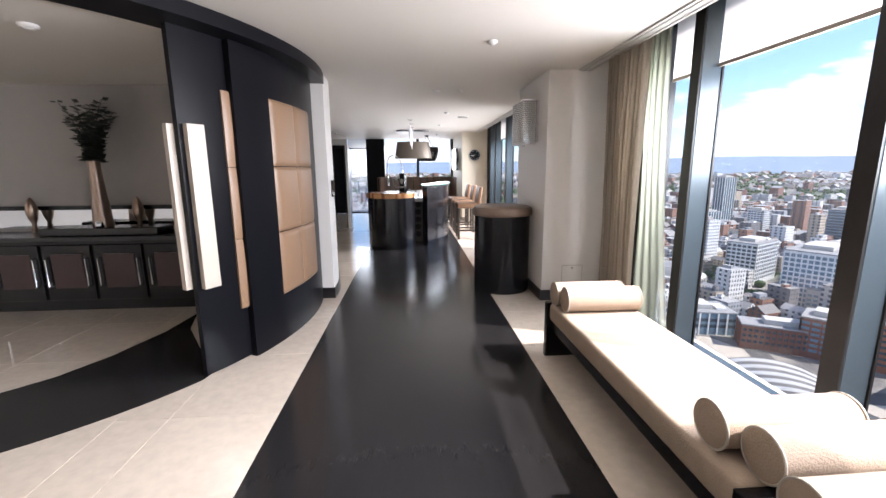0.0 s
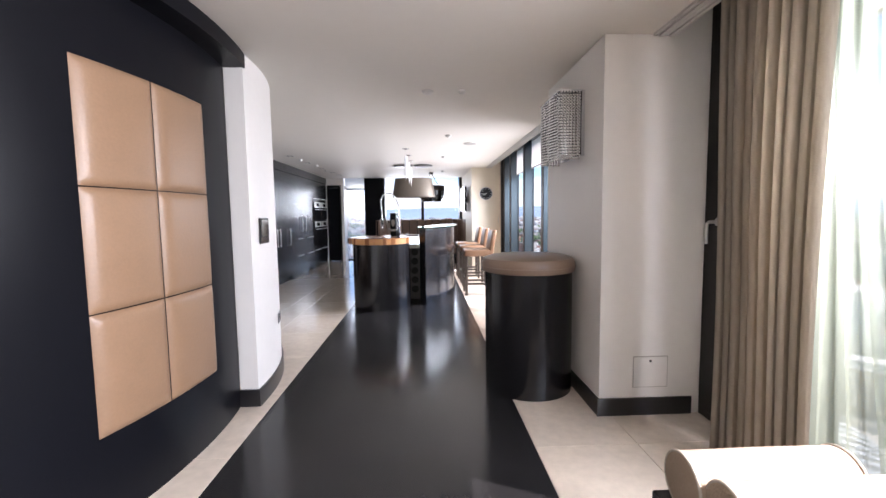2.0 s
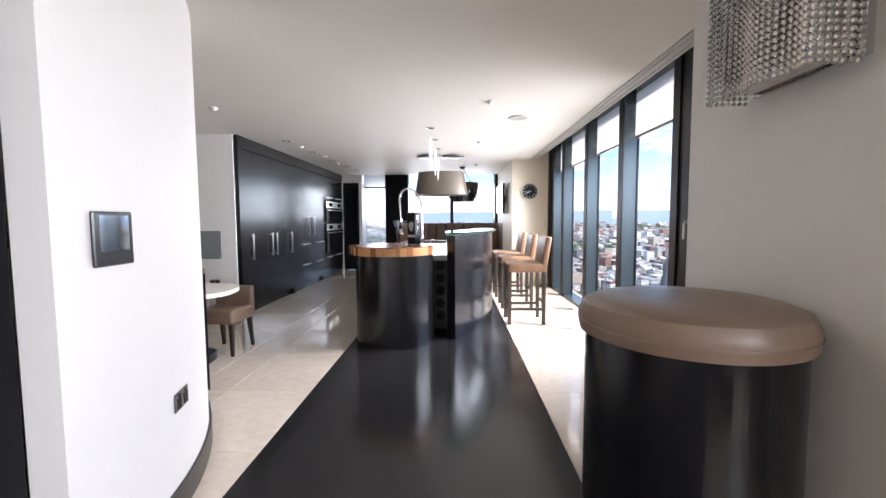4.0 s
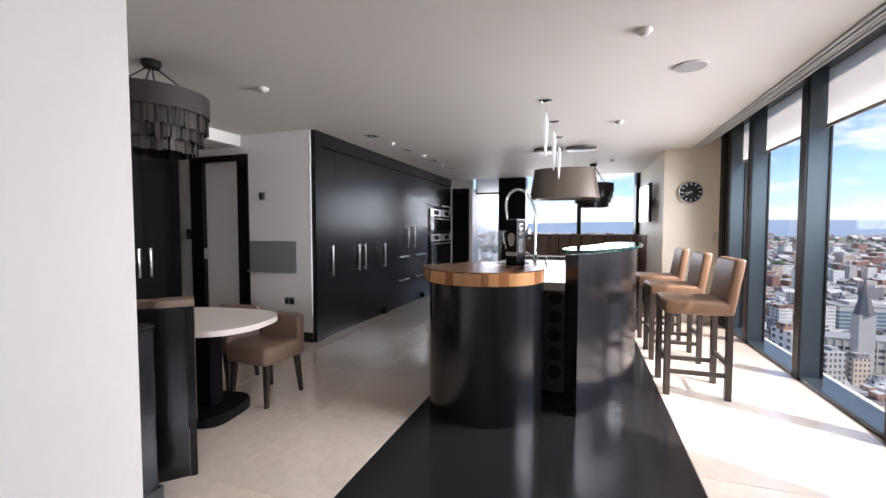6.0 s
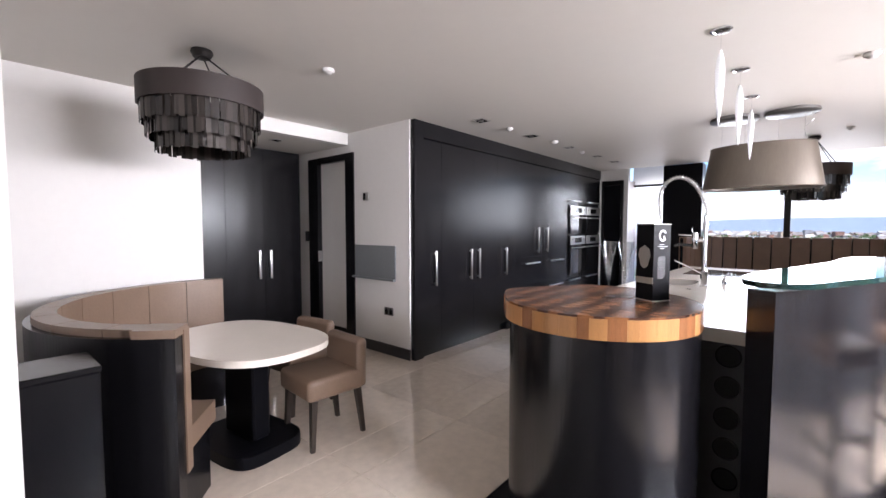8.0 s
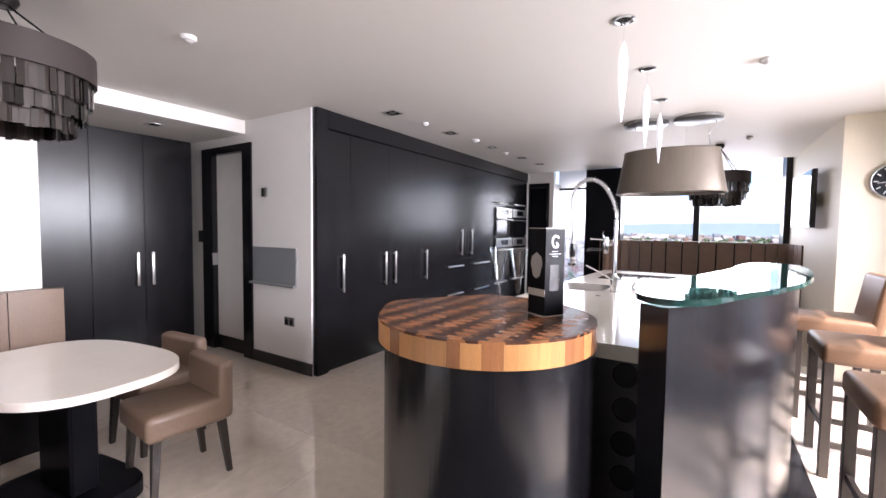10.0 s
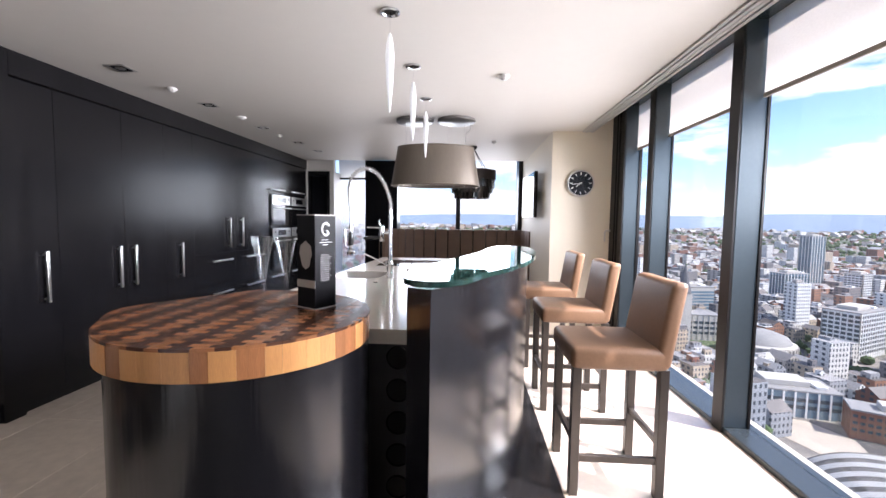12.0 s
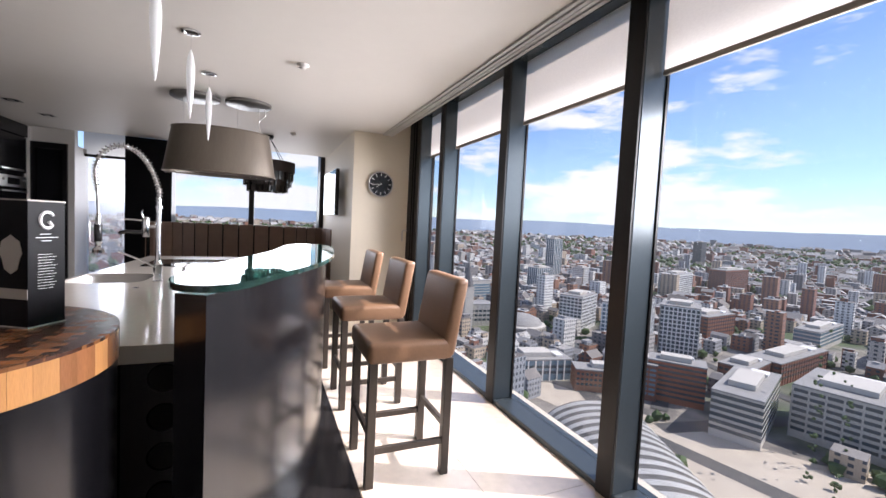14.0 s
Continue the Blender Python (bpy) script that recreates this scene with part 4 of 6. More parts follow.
# end-grain pieces on top: thin rows whose dark pieces step to and fro, so that they make saw-edged stripes
fence = arc(*BX, 0.4615, -163, 62, 48) + [(0.95, 8.80), (0.70, 8.785), (0.555, 8.57), (0.45, 8.43), (0.40, 8.31), (0.425, 8.22)]
hull = []
for p in sorted(fence):
    while len(hull) > 1 and (hull[-1][0] - hull[-2][0]) * (p[1] - hull[-2][1]) - (hull[-1][1] - hull[-2][1]) * (p[0] - hull[-2][0]) <= 0:
        hull.pop()
    hull.append(p)
low = len(hull)
for p in sorted(fence)[-2::-1]:
    while len(hull) > low and (hull[-1][0] - hull[-2][0]) * (p[1] - hull[-2][1]) - (hull[-1][1] - hull[-2][1]) * (p[0] - hull[-2][0]) <= 0:
        hull.pop()
    hull.append(p)
fence = hull[:-1]
pl, pw = 0.061, 0.027
whole = {}
for j in range(-19, 20):
    for i in range(-10, 11):
        x0, y0 = IC[0] + i * pl + (0.022 if j % 2 else 0.0) + 0.0006 * j, IC[1] + j * pw
        rect = [(x0 + 0.0003, y0 + 0.0003), (x0 + pl - 0.0003, y0 + 0.0003), (x0 + pl - 0.0003, y0 + pw - 0.0003), (x0 + 0.0003, y0 + pw - 0.0003)]
        poly = clip_to(rect, fence)
        if not poly:
            continue
        dark = i % 2 == 0
        if poly == rect and dark in whole:
            me = whole[dark]
        else:
            me = bpy.data.meshes.new("end_grain_piece")
            b2 = bmesh.new()
            prism(b2, [(x - x0, y - y0) for x, y in poly], 0, 0.0098)
            b2.to_mesh(me)
            b2.free()
            me.materials.append(DARKW if dark else MIDW)
            if poly == rect:
                whole[dark] = me
        ob = new("end_grain_piece", me)
        ob.parent = blockt
        ob.location = (x0, y0, 1.0868)

# gift box and flutes
BOXM = material("black_card", (0.005, 0.005, 0.006), 0.38, vary=0.1, scale=20, specular=0.08)
WHITEINK = material("white_foil_print", (0.62, 0.62, 0.62), 0.5, vary=0.04)
GREYINK = material("silver_ink", (0.36, 0.335, 0.30), 0.5, 0.1, vary=0.05)
gb = thing("gift_box", "tall black carton with silver crest and fine print", "box")
mB = pose(1.139, 8.441, 1.0968, 0, 0, 60)
s = 0.0535
part("carton", made(-s, s, -s, s, 0, 0.375, bevel=0.0015, m=mB), BOXM, gb)
for z in (0.0, 0.372):
    part("edge_band", made(-s - 0.0012, s + 0.0012, -s - 0.0012, s + 0.0012, z, z + 0.004, m=mB), GREYINK, gb)
bm = bmesh.new()
prism(bm, [(0.0, 0.0), (0.016, 0.012), (0.022, 0.04), (0.028, 0.055), (0.022, 0.085), (0.008, 0.095), (0, 0.102), (-0.008, 0.095), (-0.022, 0.085), (-0.028, 0.055), (-0.022, 0.04), (-0.016, 0.012)], 0, 0.002)
bmesh.ops.transform(bm, matrix=mB @ pose(-s - 0.0005, 0, 0.158, 90, 0, -90) @ Matrix.Diagonal((1.35, 1.12, 1, 1)), verts=bm.verts[:])
part("crest", bm, GREYINK, gb, "silver crest-shaped label")
part("band", made(-s - 0.0015, -s, -s, s, 0.085, 0.115, m=mB), GREYINK, gb, "silver band")
bm = bmesh.new()
tube(bm, [(0.020 * math.cos(t * math.pi / 9 + 0.6), 0, 0.318 + 0.024 * math.sin(t * math.pi / 9 + 0.6)) for t in range(15)] + [(0.004, 0, 0.314)], 0.0048, 6)
bmesh.ops.transform(bm, matrix=mB @ pose(0, -s - 0.001, 0), verts=bm.verts[:])
part("emblem", bm, WHITEINK, gb, "curled silver emblem")
for i, (w, z) in enumerate([(0.02, 0.275), (0.032, 0.265), (0.016, 0.255)] + [(0.026, 0.215 - k * 0.0085) for k in range(13)]):
    part("text_line", made(-w, w * (0.6 + 0.4 * ((i * 5) % 3) / 2), -s - 0.0012, -s, z, z + (0.0018 if i < 3 else 0.0008), m=mB), WHITEINK, gb)
FLUTE = thin_glass("flute_glass", (0.97, 0.98, 0.98), face=0.10, edge=0.9)
for x, y in ((0.947, 8.371), (1.014, 8.429)):
    bm = bmesh.new()
    lathe(bm, [(0.001, 1.0968), (0.038, 1.0972), (0.037, 1.0995), (0.008, 1.106), (0.006, 1.13), (0.010, 1.20), (0.022, 1.29), (0.042, 1.372), (0.043, 1.382), (0.0405, 1.381), (0.039, 1.37), (0.020, 1.29), (0.008, 1.205), (0.001, 1.19)], x, y, 32, cap=False)
    fl = single("champagne_flute", bm, FLUTE, "tall clear flared champagne flute on the block", "glass", "champagne flutes", smooth=True)
    fl.visible_shadow = False

# professional tap with spring hose
tap = thing("kitchen_tap", "tall chrome tap with a sprung spray hose", "tap")
tx, ty = 1.085, 10.33
bm = bmesh.new()
lathe(bm, [(0.032, 0.951), (0.032, 0.962), (0.026, 0.966), (0.026, 1.0), (0.030, 1.004), (0.030, 1.075), (0.022, 1.085), (0.020, 1.10), (0.017, 1.12), (0.017, 1.472), (0.024, 1.474), (0.024, 1.492), (0.015, 1.494), (0.015, 1.545)], tx, ty, 20)
part("column", bm, CHROME, tap, smooth=True)
hose = [(tx, ty, 1.52), (tx + 0.003, ty, 1.60), (tx - 0.045, ty, 1.747), (tx - 0.115, ty, 1.85), (tx - 0.215, ty, 1.893), (tx - 0.31, ty, 1.85), (tx - 0.358, ty, 1.753), (tx - 0.362, ty, 1.66), (tx - 0.352, ty, 1.58), (tx - 0.345, ty, 1.39)]
path = [Vector(p) for p in smooth_line(hose, 8)]
part("hose", tube(bmesh.new(), path, 0.0085, 8), STEEL, tap, smooth=True)
coil, walked = [], 0.0
for p, q in zip(path, path[1:]):
    steps = max(2, int((q - p).length / 0.0022))
    d = (q - p).normalized()
    v = d.cross(Vector((0, 1, 0))).normalized()
    for i in range(steps):
        c = p.lerp(q, i / steps)
        if c.x < tx - 0.2 and c.z < 1.575:
            continue
        an = (walked + (q - p).length * i / steps) / 0.0235 * 2 * math.pi
        coil.append(c + 0.0185 * (math.cos(an) * Vector((0, 1, 0)) + math.sin(an) * v))
    walked += (q - p).length
part("spring", tube(bmesh.new(), coil, 0.0034, 5), CHROME, tap, "chrome spring", smooth=True)
hx = tx - 0.345
head = part("spray_head", lathe(bmesh.new(), [(0.010, 1.42), (0.014, 1.40), (0.016, 1.355), (0.021, 1.35), (0.021, 1.225), (0.016, 1.215), (0.016, 1.195), (0.034, 1.175), (0.034, 1.15), (0.0, 1.15)], hx, ty, 20), CHROME, tap, smooth=True)
part("grip", lathe(bmesh.new(), [(0.0213, 1.345), (0.0225, 1.34), (0.0225, 1.235), (0.0213, 1.23)], hx, ty, 20), BLACKPLASTIC, head, "black rubber grip", smooth=True)
part("trigger", tube(bmesh.new(), [(hx, ty - 0.01, 1.365), (hx - 0.045, ty - 0.01, 1.37), (hx - 0.042, ty - 0.01, 1.23), (hx - 0.02, ty - 0.01, 1.21)], 0.004, 6), STEEL, head, "steel trigger bow", smooth=True)
part("body", lathe(bmesh.new(), [(0.0, 1.27), (0.022, 1.27), (0.024, 1.275), (0.024, 1.405), (0.022, 1.41), (0.0, 1.41)], tx - 0.075, ty, 20), CHROME, tap, smooth=True)
part("arm", tube(bmesh.new(), [(tx - 0.055, ty, 1.345), (tx - 0.012, ty, 1.345)], 0.013, 10), CHROME, tap, smooth=True)
part("spout", tube(bmesh.new(), [(tx - 0.095, ty, 1.30), (tx - 0.18, ty - 0.005, 1.303), (tx - 0.215, ty - 0.008, 1.298), (tx - 0.225, ty - 0.008, 1.285)], 0.014, 10), BLACKPLASTIC, tap, "black spout", smooth=True)
part("lever", tube(bmesh.new(), [(tx - 0.09, ty, 1.385), (tx - 0.20, ty, 1.389)], 0.0055, 8), CHROME, tap, smooth=True)
part("hook", tube(bmesh.new(), [(tx - 0.09, ty, 1.40), (tx - 0.10, ty, 1.44), (tx - 0.09, ty, 1.46)], 0.005, 6), CHROME, tap, smooth=True)
part("handle", tube(bmesh.new(), [(tx - 0.01, ty - 0.03, 1.06), (tx - 0.11, ty - 0.035, 1.115), (tx - 0.22, ty - 0.04, 1.165)], 0.0065, 8), CHROME, tap, smooth=True)
bm = bmesh.new()
lathe(bm, [(0.022, 0.951), (0.02, 0.99), (0.012, 1.0), (0.012, 1.03)], 1.20, 10.62, 16)
tube(bm, [(1.20, 10.62, 1.02), (1.24, 10.55, 1.06), (1.26, 10.52, 1.055)], 0.009, 8)
single("soap_dispenser", bm, CHROME, "small chrome soap dispenser beside the sink", "dispenser", smooth=True)
bm = bmesh.new()
lathe(bm, [(0.018, 0.9505), (0.018, 0.955)], 1.02, 10.05, 16)
single("worktop_cap", bm, CHROME, "small round chrome cap in the worktop", "cap")
HOB = material("black_ceramic_glass", (0.006, 0.006, 0.007), 0.04, vary=0.1)
single("induction_hob", made(0.75, 1.45, 11.3, 11.95, 0.9505, 0.955, bevel=0.002), HOB, "black ceramic glass hob set on the worktop", "hob")


# ---- bar stools ----
def stool(x, y):
    t = thing("bar_stool", "caramel leather bar stool with dark wooden legs", "bar stool", "stools along the bar")
    w, d = 0.495, 0.47
    for lx, ly, z1 in ((0, 0, 0.70), (w - 0.05, 0, 0.70), (0, d - 0.05, 0.70), (w - 0.05, d - 0.05, 0.70)):
        part("leg", made(lx, lx + 0.048, ly, ly + 0.048, 0, z1, bevel=0.003), LEGWOOD, t)
    part("stretcher", made(0.049, w - 0.051, 0.010, 0.034, 0.185, 0.222, bevel=0.002), LEGWOOD, t)
    part("stretcher", made(0.049, w - 0.051, d - 0.04, d - 0.014, 0.185, 0.222, bevel=0.002), LEGWOOD, t)
    part("stretcher", made(0.010, 0.034, 0.049, d - 0.051, 0.275, 0.312, bevel=0.002), LEGWOOD, t)
    part("stretcher", made(w - 0.04, w - 0.014, 0.049, d - 0.051, 0.275, 0.312, bevel=0.002), LEGWOOD, t)
    part("seat", made(-0.012, w - 0.004, -0.012, d + 0.012, 0.69, 0.81, bevel=0.032, seg=4), LEATHER, t, "caramel leather seat", smooth=True)
    bm = made(w - 0.078, w + 0.006, -0.012, d + 0.012, 0.702, 1.155, bevel=0.03, seg=4)
    for v in bm.verts:
        k = max(0.0, v.co.z - 0.78)
        v.co.x += 0.14 * k + 0.12 * k * k
        v.co.x += 0.02 * (1 - ((v.co.y - d / 2) / (d / 2)) ** 2) * min(1, k * 4)
    part("backrest", bm, LEATHER, t, "caramel leather backrest", smooth=True)
    t.location = (x, y, 0)
    return t


st = stool(2.315, 8.945)
copy_thing(st, pose(2.335, 9.945, 0))
copy_thing(st, pose(2.33, 10.90, 0))


# ---- extractor shade, discs, chandeliers ----
hood = thing("extractor_shade", "large pleated grey-beige drum shade hung over the hob", "pendant lamp")
bm = bmesh.new()
n = 180
for r0, r1, flip in ((0.505, 0.435, 1), (0.497, 0.427, -1)):
    lo, hi = [], []
    for i in range(n):
        a = 2 * math.pi * i / n
        k = 0.0003 * (1 if i % 2 else -1)
        lo.append(bm.verts.new((1.363 + (r0 + k) * math.cos(a), 11.6 + (r0 + k) * 0.62 * math.sin(a), 1.862)))
        hi.append(bm.verts.new((1.363 + (r1 + k) * math.cos(a), 11.6 + (r1 + k) * 0.62 * math.sin(a), 2.286)))
    for i in range(n):
        bm.faces.new((lo[i], lo[(i + 1) % n], hi[(i + 1) % n], hi[i]))
part("shade", bm, SHADE, hood, "pleated grey-beige shade", smooth=True)
bm = bmesh.new()
prism(bm, [(1.363 + 0.49 * math.cos(t * math.pi / 30), 11.6 + 0.30 * math.sin(t * math.pi / 30)) for t in range(60)], 1.885, 1.90)
part("filter_plate", bm, STEEL, hood)
for z, r in ((1.856, 0.507), (2.282, 0.437)):
    bm = bmesh.new()
    tube(bm, [(1.363 + r * math.cos(t * math.pi / 36), 11.6 + r * 0.62 * math.sin(t * math.pi / 36), z) for t in range(73)], 0.007, 6)
    part("rim", bm, SHADE, hood)
bm = bmesh.new()
rr = random.Random(2)
for i in range(46):
    a = 2 * math.pi * i / 46
    bmesh.ops.create_icosphere(bm, subdivisions=1, radius=0.0055, matrix=Matrix.Translation((1.363 + 0.48 * math.cos(a), 11.6 + 0.30 * math.sin(a), 1.838 - 0.004 * (i % 3))))
tagged(part("crystal_drops", bm, CRYSTAL, hood), kind="stuff")
part("cable", tube(bmesh.new(), smooth_line([(1.74, 11.6, 2.585), (1.76, 11.6, 2.5), (1.70, 11.6, 2.42), (1.72, 11.6, 2.30)], 6), 0.003, 6), STEEL, hood)
for x in (1.125, 1.60):
    bm = bmesh.new()
    lathe(bm, [(0.0, H - 0.035), (0.205, H - 0.035), (0.215, H - 0.028), (0.215, H - 0.001)], x, 11.6, 48)
    part("ceiling_plate", bm, DARKSTEEL, hood, "round brushed ceiling plate", smooth=True)
    for k in (-0.1, 0.1):
        part("wire", tube(bmesh.new(), [(x + k, 11.6, H - 0.03), (x + k, 11.6, 2.28)], 0.0015, 5), STEEL, hood)

CHAINM = material("black_metal", (0.02, 0.018, 0.017), 0.4, 0.6, vary=0.2)
BAND = material("dark_brown_silk_band", (0.030, 0.021, 0.019), 0.65, vary=0.12, scale=20, grain=(1, 1, 0.2))
SHELL = bpy.data.materials.new("smoked_glass_strip")
SHELL.use_nodes = True
_b = SHELL.node_tree.nodes["Principled BSDF"]
_b.inputs["Roughness"].default_value = 0.12
_info = SHELL.node_tree.nodes.new("ShaderNodeNewGeometry")
_rmp = SHELL.node_tree.nodes.new("ShaderNodeValToRGB")
_rmp.color_ramp.elements[0].color, _rmp.color_ramp.elements[1].color = (0.006, 0.005, 0.005, 1), (0.055, 0.047, 0.042, 1)
SHELL.node_tree.links.new(_info.outputs["Random Per Island"], _rmp.inputs[0])
SHELL.node_tree.links.new(_rmp.outputs[0], _b.inputs["Base Color"])


def chandelier(x, y, label, drop=0.0):
    c = thing("chandelier", label, "chandelier", "tiered chandeliers")
    bm = bmesh.new()
    lathe(bm, [(0.0, -0.001), (0.062, -0.001), (0.066, -0.02), (0.05, -0.05), (0.0, -0.052)], 0, 0, 24)
    part("ceiling_rose", bm, CHAINM, c, smooth=True)
    for i in range(4):
        a = math.pi / 4 + i * math.pi / 2
        part("chain", tube(bmesh.new(), [(0.03 * math.cos(a), 0.03 * math.sin(a), -0.05), (0.30 * math.cos(a), 0.30 * math.sin(a), -0.26 - drop)], 0.005, 6), CHAINM, c)
    bm = bmesh.new()
    lathe(bm, [(0.352, -0.385 - drop), (0.362, -0.385 - drop), (0.362, -0.24 - drop), (0.352, -0.24 - drop), (0.352, -0.385 - drop)], 0, 0, 64, cap=False)
    for i in range(2):
        tube(bm, [(0.354 * math.cos(math.pi / 4 + i * math.pi / 2 + k * math.pi), 0.354 * math.sin(math.pi / 4 + i * math.pi / 2 + k * math.pi), -0.262 - drop) for k in (0, 1)], 0.006, 6)
    part("band", bm, BAND, c, "dark brown cloth band", smooth=True)
    for tier, (r, z0, z1) in enumerate(((0.34, -0.50 - drop, -0.37 - drop), (0.315, -0.585 - drop, -0.45 - drop), (0.27, -0.665 - drop, -0.53 - drop))):
        bm = bmesh.new()
        k = int(2 * math.pi * r / 0.023)
        q = random.Random(tier + 11)
        for i in range(k):
            a = 2 * math.pi * i / k
            m = pose(r * math.cos(a) + q.uniform(-0.006, 0.006), r * math.sin(a) + q.uniform(-0.006, 0.006), 0, 0, 0, math.degrees(a) + q.uniform(-14, 14))
            dz = q.uniform(-0.015, 0.015)
            box(bm, -0.0012, 0.0012, -0.0145, 0.0145, z0 + dz * 0.6, z1, m=m)
        tagged(part("glass_fringe", bm, SHELL, c, "smoked glass strips"), kind="stuff")
        bm = bmesh.new()
        tube(bm, [(r * math.cos(t * math.pi / 24), r * math.sin(t * math.pi / 24), z1 + 0.004) for t in range(49)], 0.005, 5)
        part("hoop", bm, CHAINM, c)
    c.location = (x, y, H)
    return c


chandelier(-1.30, 7.29, "tiered smoked-glass chandelier with a dark brown band over the table")
chandelier(1.80, 13.3, "tiered smoked-glass chandelier hung over the far booth", 0.13)


# ---- tall kitchen units ----
FX = -1.456


def handle_v(parent, y, z0, z1):
    bm = bmesh.new()
    box(bm, FX + 0.028, FX + 0.046, y - 0.013, y + 0.013, z0, z1, bevel=0.005, seg=2)
    box(bm, FX + 0.001, FX + 0.0275, y - 0.008, y + 0.008, z0 + 0.02, z0 + 0.035)
    box(bm, FX + 0.001, FX + 0.0275, y - 0.008, y + 0.008, z1 - 0.035, z1 - 0.02)
    part("handle", bm, STEEL, parent, "brushed steel bow handle", smooth=True)


def handle_h(parent, y0, y1, z):
    bm = bmesh.new()
    box(bm, FX + 0.028, FX + 0.046, y0, y1, z - 0.012, z + 0.012, bevel=0.005, seg=2)
    box(bm, FX + 0.001, FX + 0.0275, y0 + 0.03, y0 + 0.045, z - 0.007, z + 0.007)
    box(bm, FX + 0.001, FX + 0.0275, y1 - 0.045, y1 - 0.03, z - 0.007, z + 0.007)
    part("handle", bm, STEEL, parent, "brushed steel bow handle", smooth=True)


def unit(label, y0, y1, doors, zt=2.40):
    """A tall unit; doors: (y0, y1, z0, z1, upright handle y and z range or lying handle)."""
    u = thing("tall_unit", label, "cupboard", "tall units of the kitchen wall")
    part("body", made(-2.08, FX - 0.024, y0, y1, 0.0, 2.42), BLACKWOOD, u)
    for a, b, z0, z1, h in doors:
        d = part("door", made(FX - 0.022, FX, a + 0.002, b - 0.002, z0 + 0.002, z1 - 0.002, bevel=0.002), BLACKWOOD, u)
        if h and h[0] == "v":
            handle_v(d, *h[1:])
        elif h:
            handle_h(d, *h[1:])
    return u


lab = "black oak tall unit with brushed steel handles"
structure("trim_unit_cornice", made(-2.08, FX + 0.018, 9.545, 14.87, 2.423, H - 0.001, bevel=0.004), BLACKWOOD, "black oak cornice over the tall units", "trim")
structure("trim_unit_end", made(-1.499, FX + 0.018, 9.40, 9.54, 0.0, H - 0.001), BLACKWOOD, "black oak end post of the tall units", "trim")
unit(lab, 9.545, 9.86, [(9.545, 9.86, 0.10, 2.418, ("v", 9.73, 0.79, 1.185))])
unit("wide black oak tall unit with a pair of steel handles", 9.86, 11.02, [(9.86, 10.49, 0.10, 2.418, ("v", 10.40, 0.80, 1.185)), (10.49, 11.02, 0.10, 2.418, ("v", 10.575, 0.80, 1.185))])
unit("narrow black oak tall unit with one steel handle", 11.02, 11.48, [(11.02, 11.48, 0.10, 2.418, ("v", 11.23, 0.785, 1.175))])
unit("black oak unit with two doors over four drawers", 11.48, 13.20, [(11.48, 12.33, 1.0, 2.418, ("v", 12.175, 1.055, 1.455)), (12.33, 13.20, 1.0, 2.418, ("v", 12.485, 1.055, 1.455)), (11.48, 12.33, 0.60, 0.998, ("h", 11.79, 12.22, 0.90)), (12.33, 13.20, 0.60, 0.998, ("h", 12.60, 13.10, 0.90)), (11.48, 12.33, 0.12, 0.598, ("h", 11.79, 12.22, 0.485)), (12.33, 13.20, 0.12, 0.598, ("h", 12.60, 13.10, 0.485))])
unit("black oak oven unit with upper flaps and low drawers", 13.20, 14.87, [(13.20, 14.03, 1.90, 2.418, ("h", 13.35, 13.85, 1.93)), (14.03, 14.87, 1.90, 2.418, ("h", 14.15, 14.7, 1.93)), (13.20, 14.03, 0.12, 0.60, ("h", 13.35, 13.85, 0.50)), (14.03, 14.87, 0.12, 0.60, ("h", 14.15, 14.7, 0.50))])
OVENGLASS = material("oven_black_glass", (0.008, 0.008, 0.009), 0.05, vary=0.1)
for y0 in (13.42, 14.15):
    for z0, z1 in ((1.34, 1.85), (0.60, 1.30)):
        o = thing("built_in_oven", "built-in oven with steel control strip and black glass door", "oven", "ovens in the tall units")
        part("body", made(FX - 0.02, FX + 0.008, y0, y0 + 0.70, z0, z1, bevel=0.003), OVENGLASS, o)
        part("control_panel", made(FX + 0.0085, FX + 0.014, y0 + 0.01, y0 + 0.69, z1 - 0.165, z1 - 0.008), STEEL, o)
        part("display", made(FX + 0.0145, FX + 0.017, y0 + 0.2, y0 + 0.50, z1 - 0.13, z1 - 0.04), OVENGLASS, o, "black display")
        part("door_glass", made(FX + 0.0085, FX + 0.016, y0 + 0.02, y0 + 0.68, z0 + 0.03, z1 - 0.175), OVENGLASS, o, "black glass door")
        bm = bmesh.new()
        tube(bm, [(FX + 0.017, y0 + 0.06, z1 - 0.22), (FX + 0.05, y0 + 0.07, z1 - 0.22), (FX + 0.05, y0 + 0.63, z1 - 0.22), (FX + 0.017, y0 + 0.64, z1 - 0.22)], 0.011, 8)
        part("handle", bm, STEEL, o, smooth=True)
        for k in (0.09, 0.61):
            bm = bmesh.new()
            lathe(bm, [(0.02, 0), (0.017, 0.022)], seg=16)
            bmesh.ops.transform(bm, matrix=pose(FX + 0.0145, y0 + k, z1 - 0.065, 0, 90, 0), verts=bm.verts[:])
            part("knob", bm, STEEL, o, smooth=True)
for y in (11.30, 13.05):
    single("plinth_foot", made(FX - 0.06, FX + 0.03, y - 0.06, y + 0.06, 0.0, 0.095, bevel=0.004), BLACKWOOD, "small black oak foot block under the units", "foot", "foot blocks of the units")

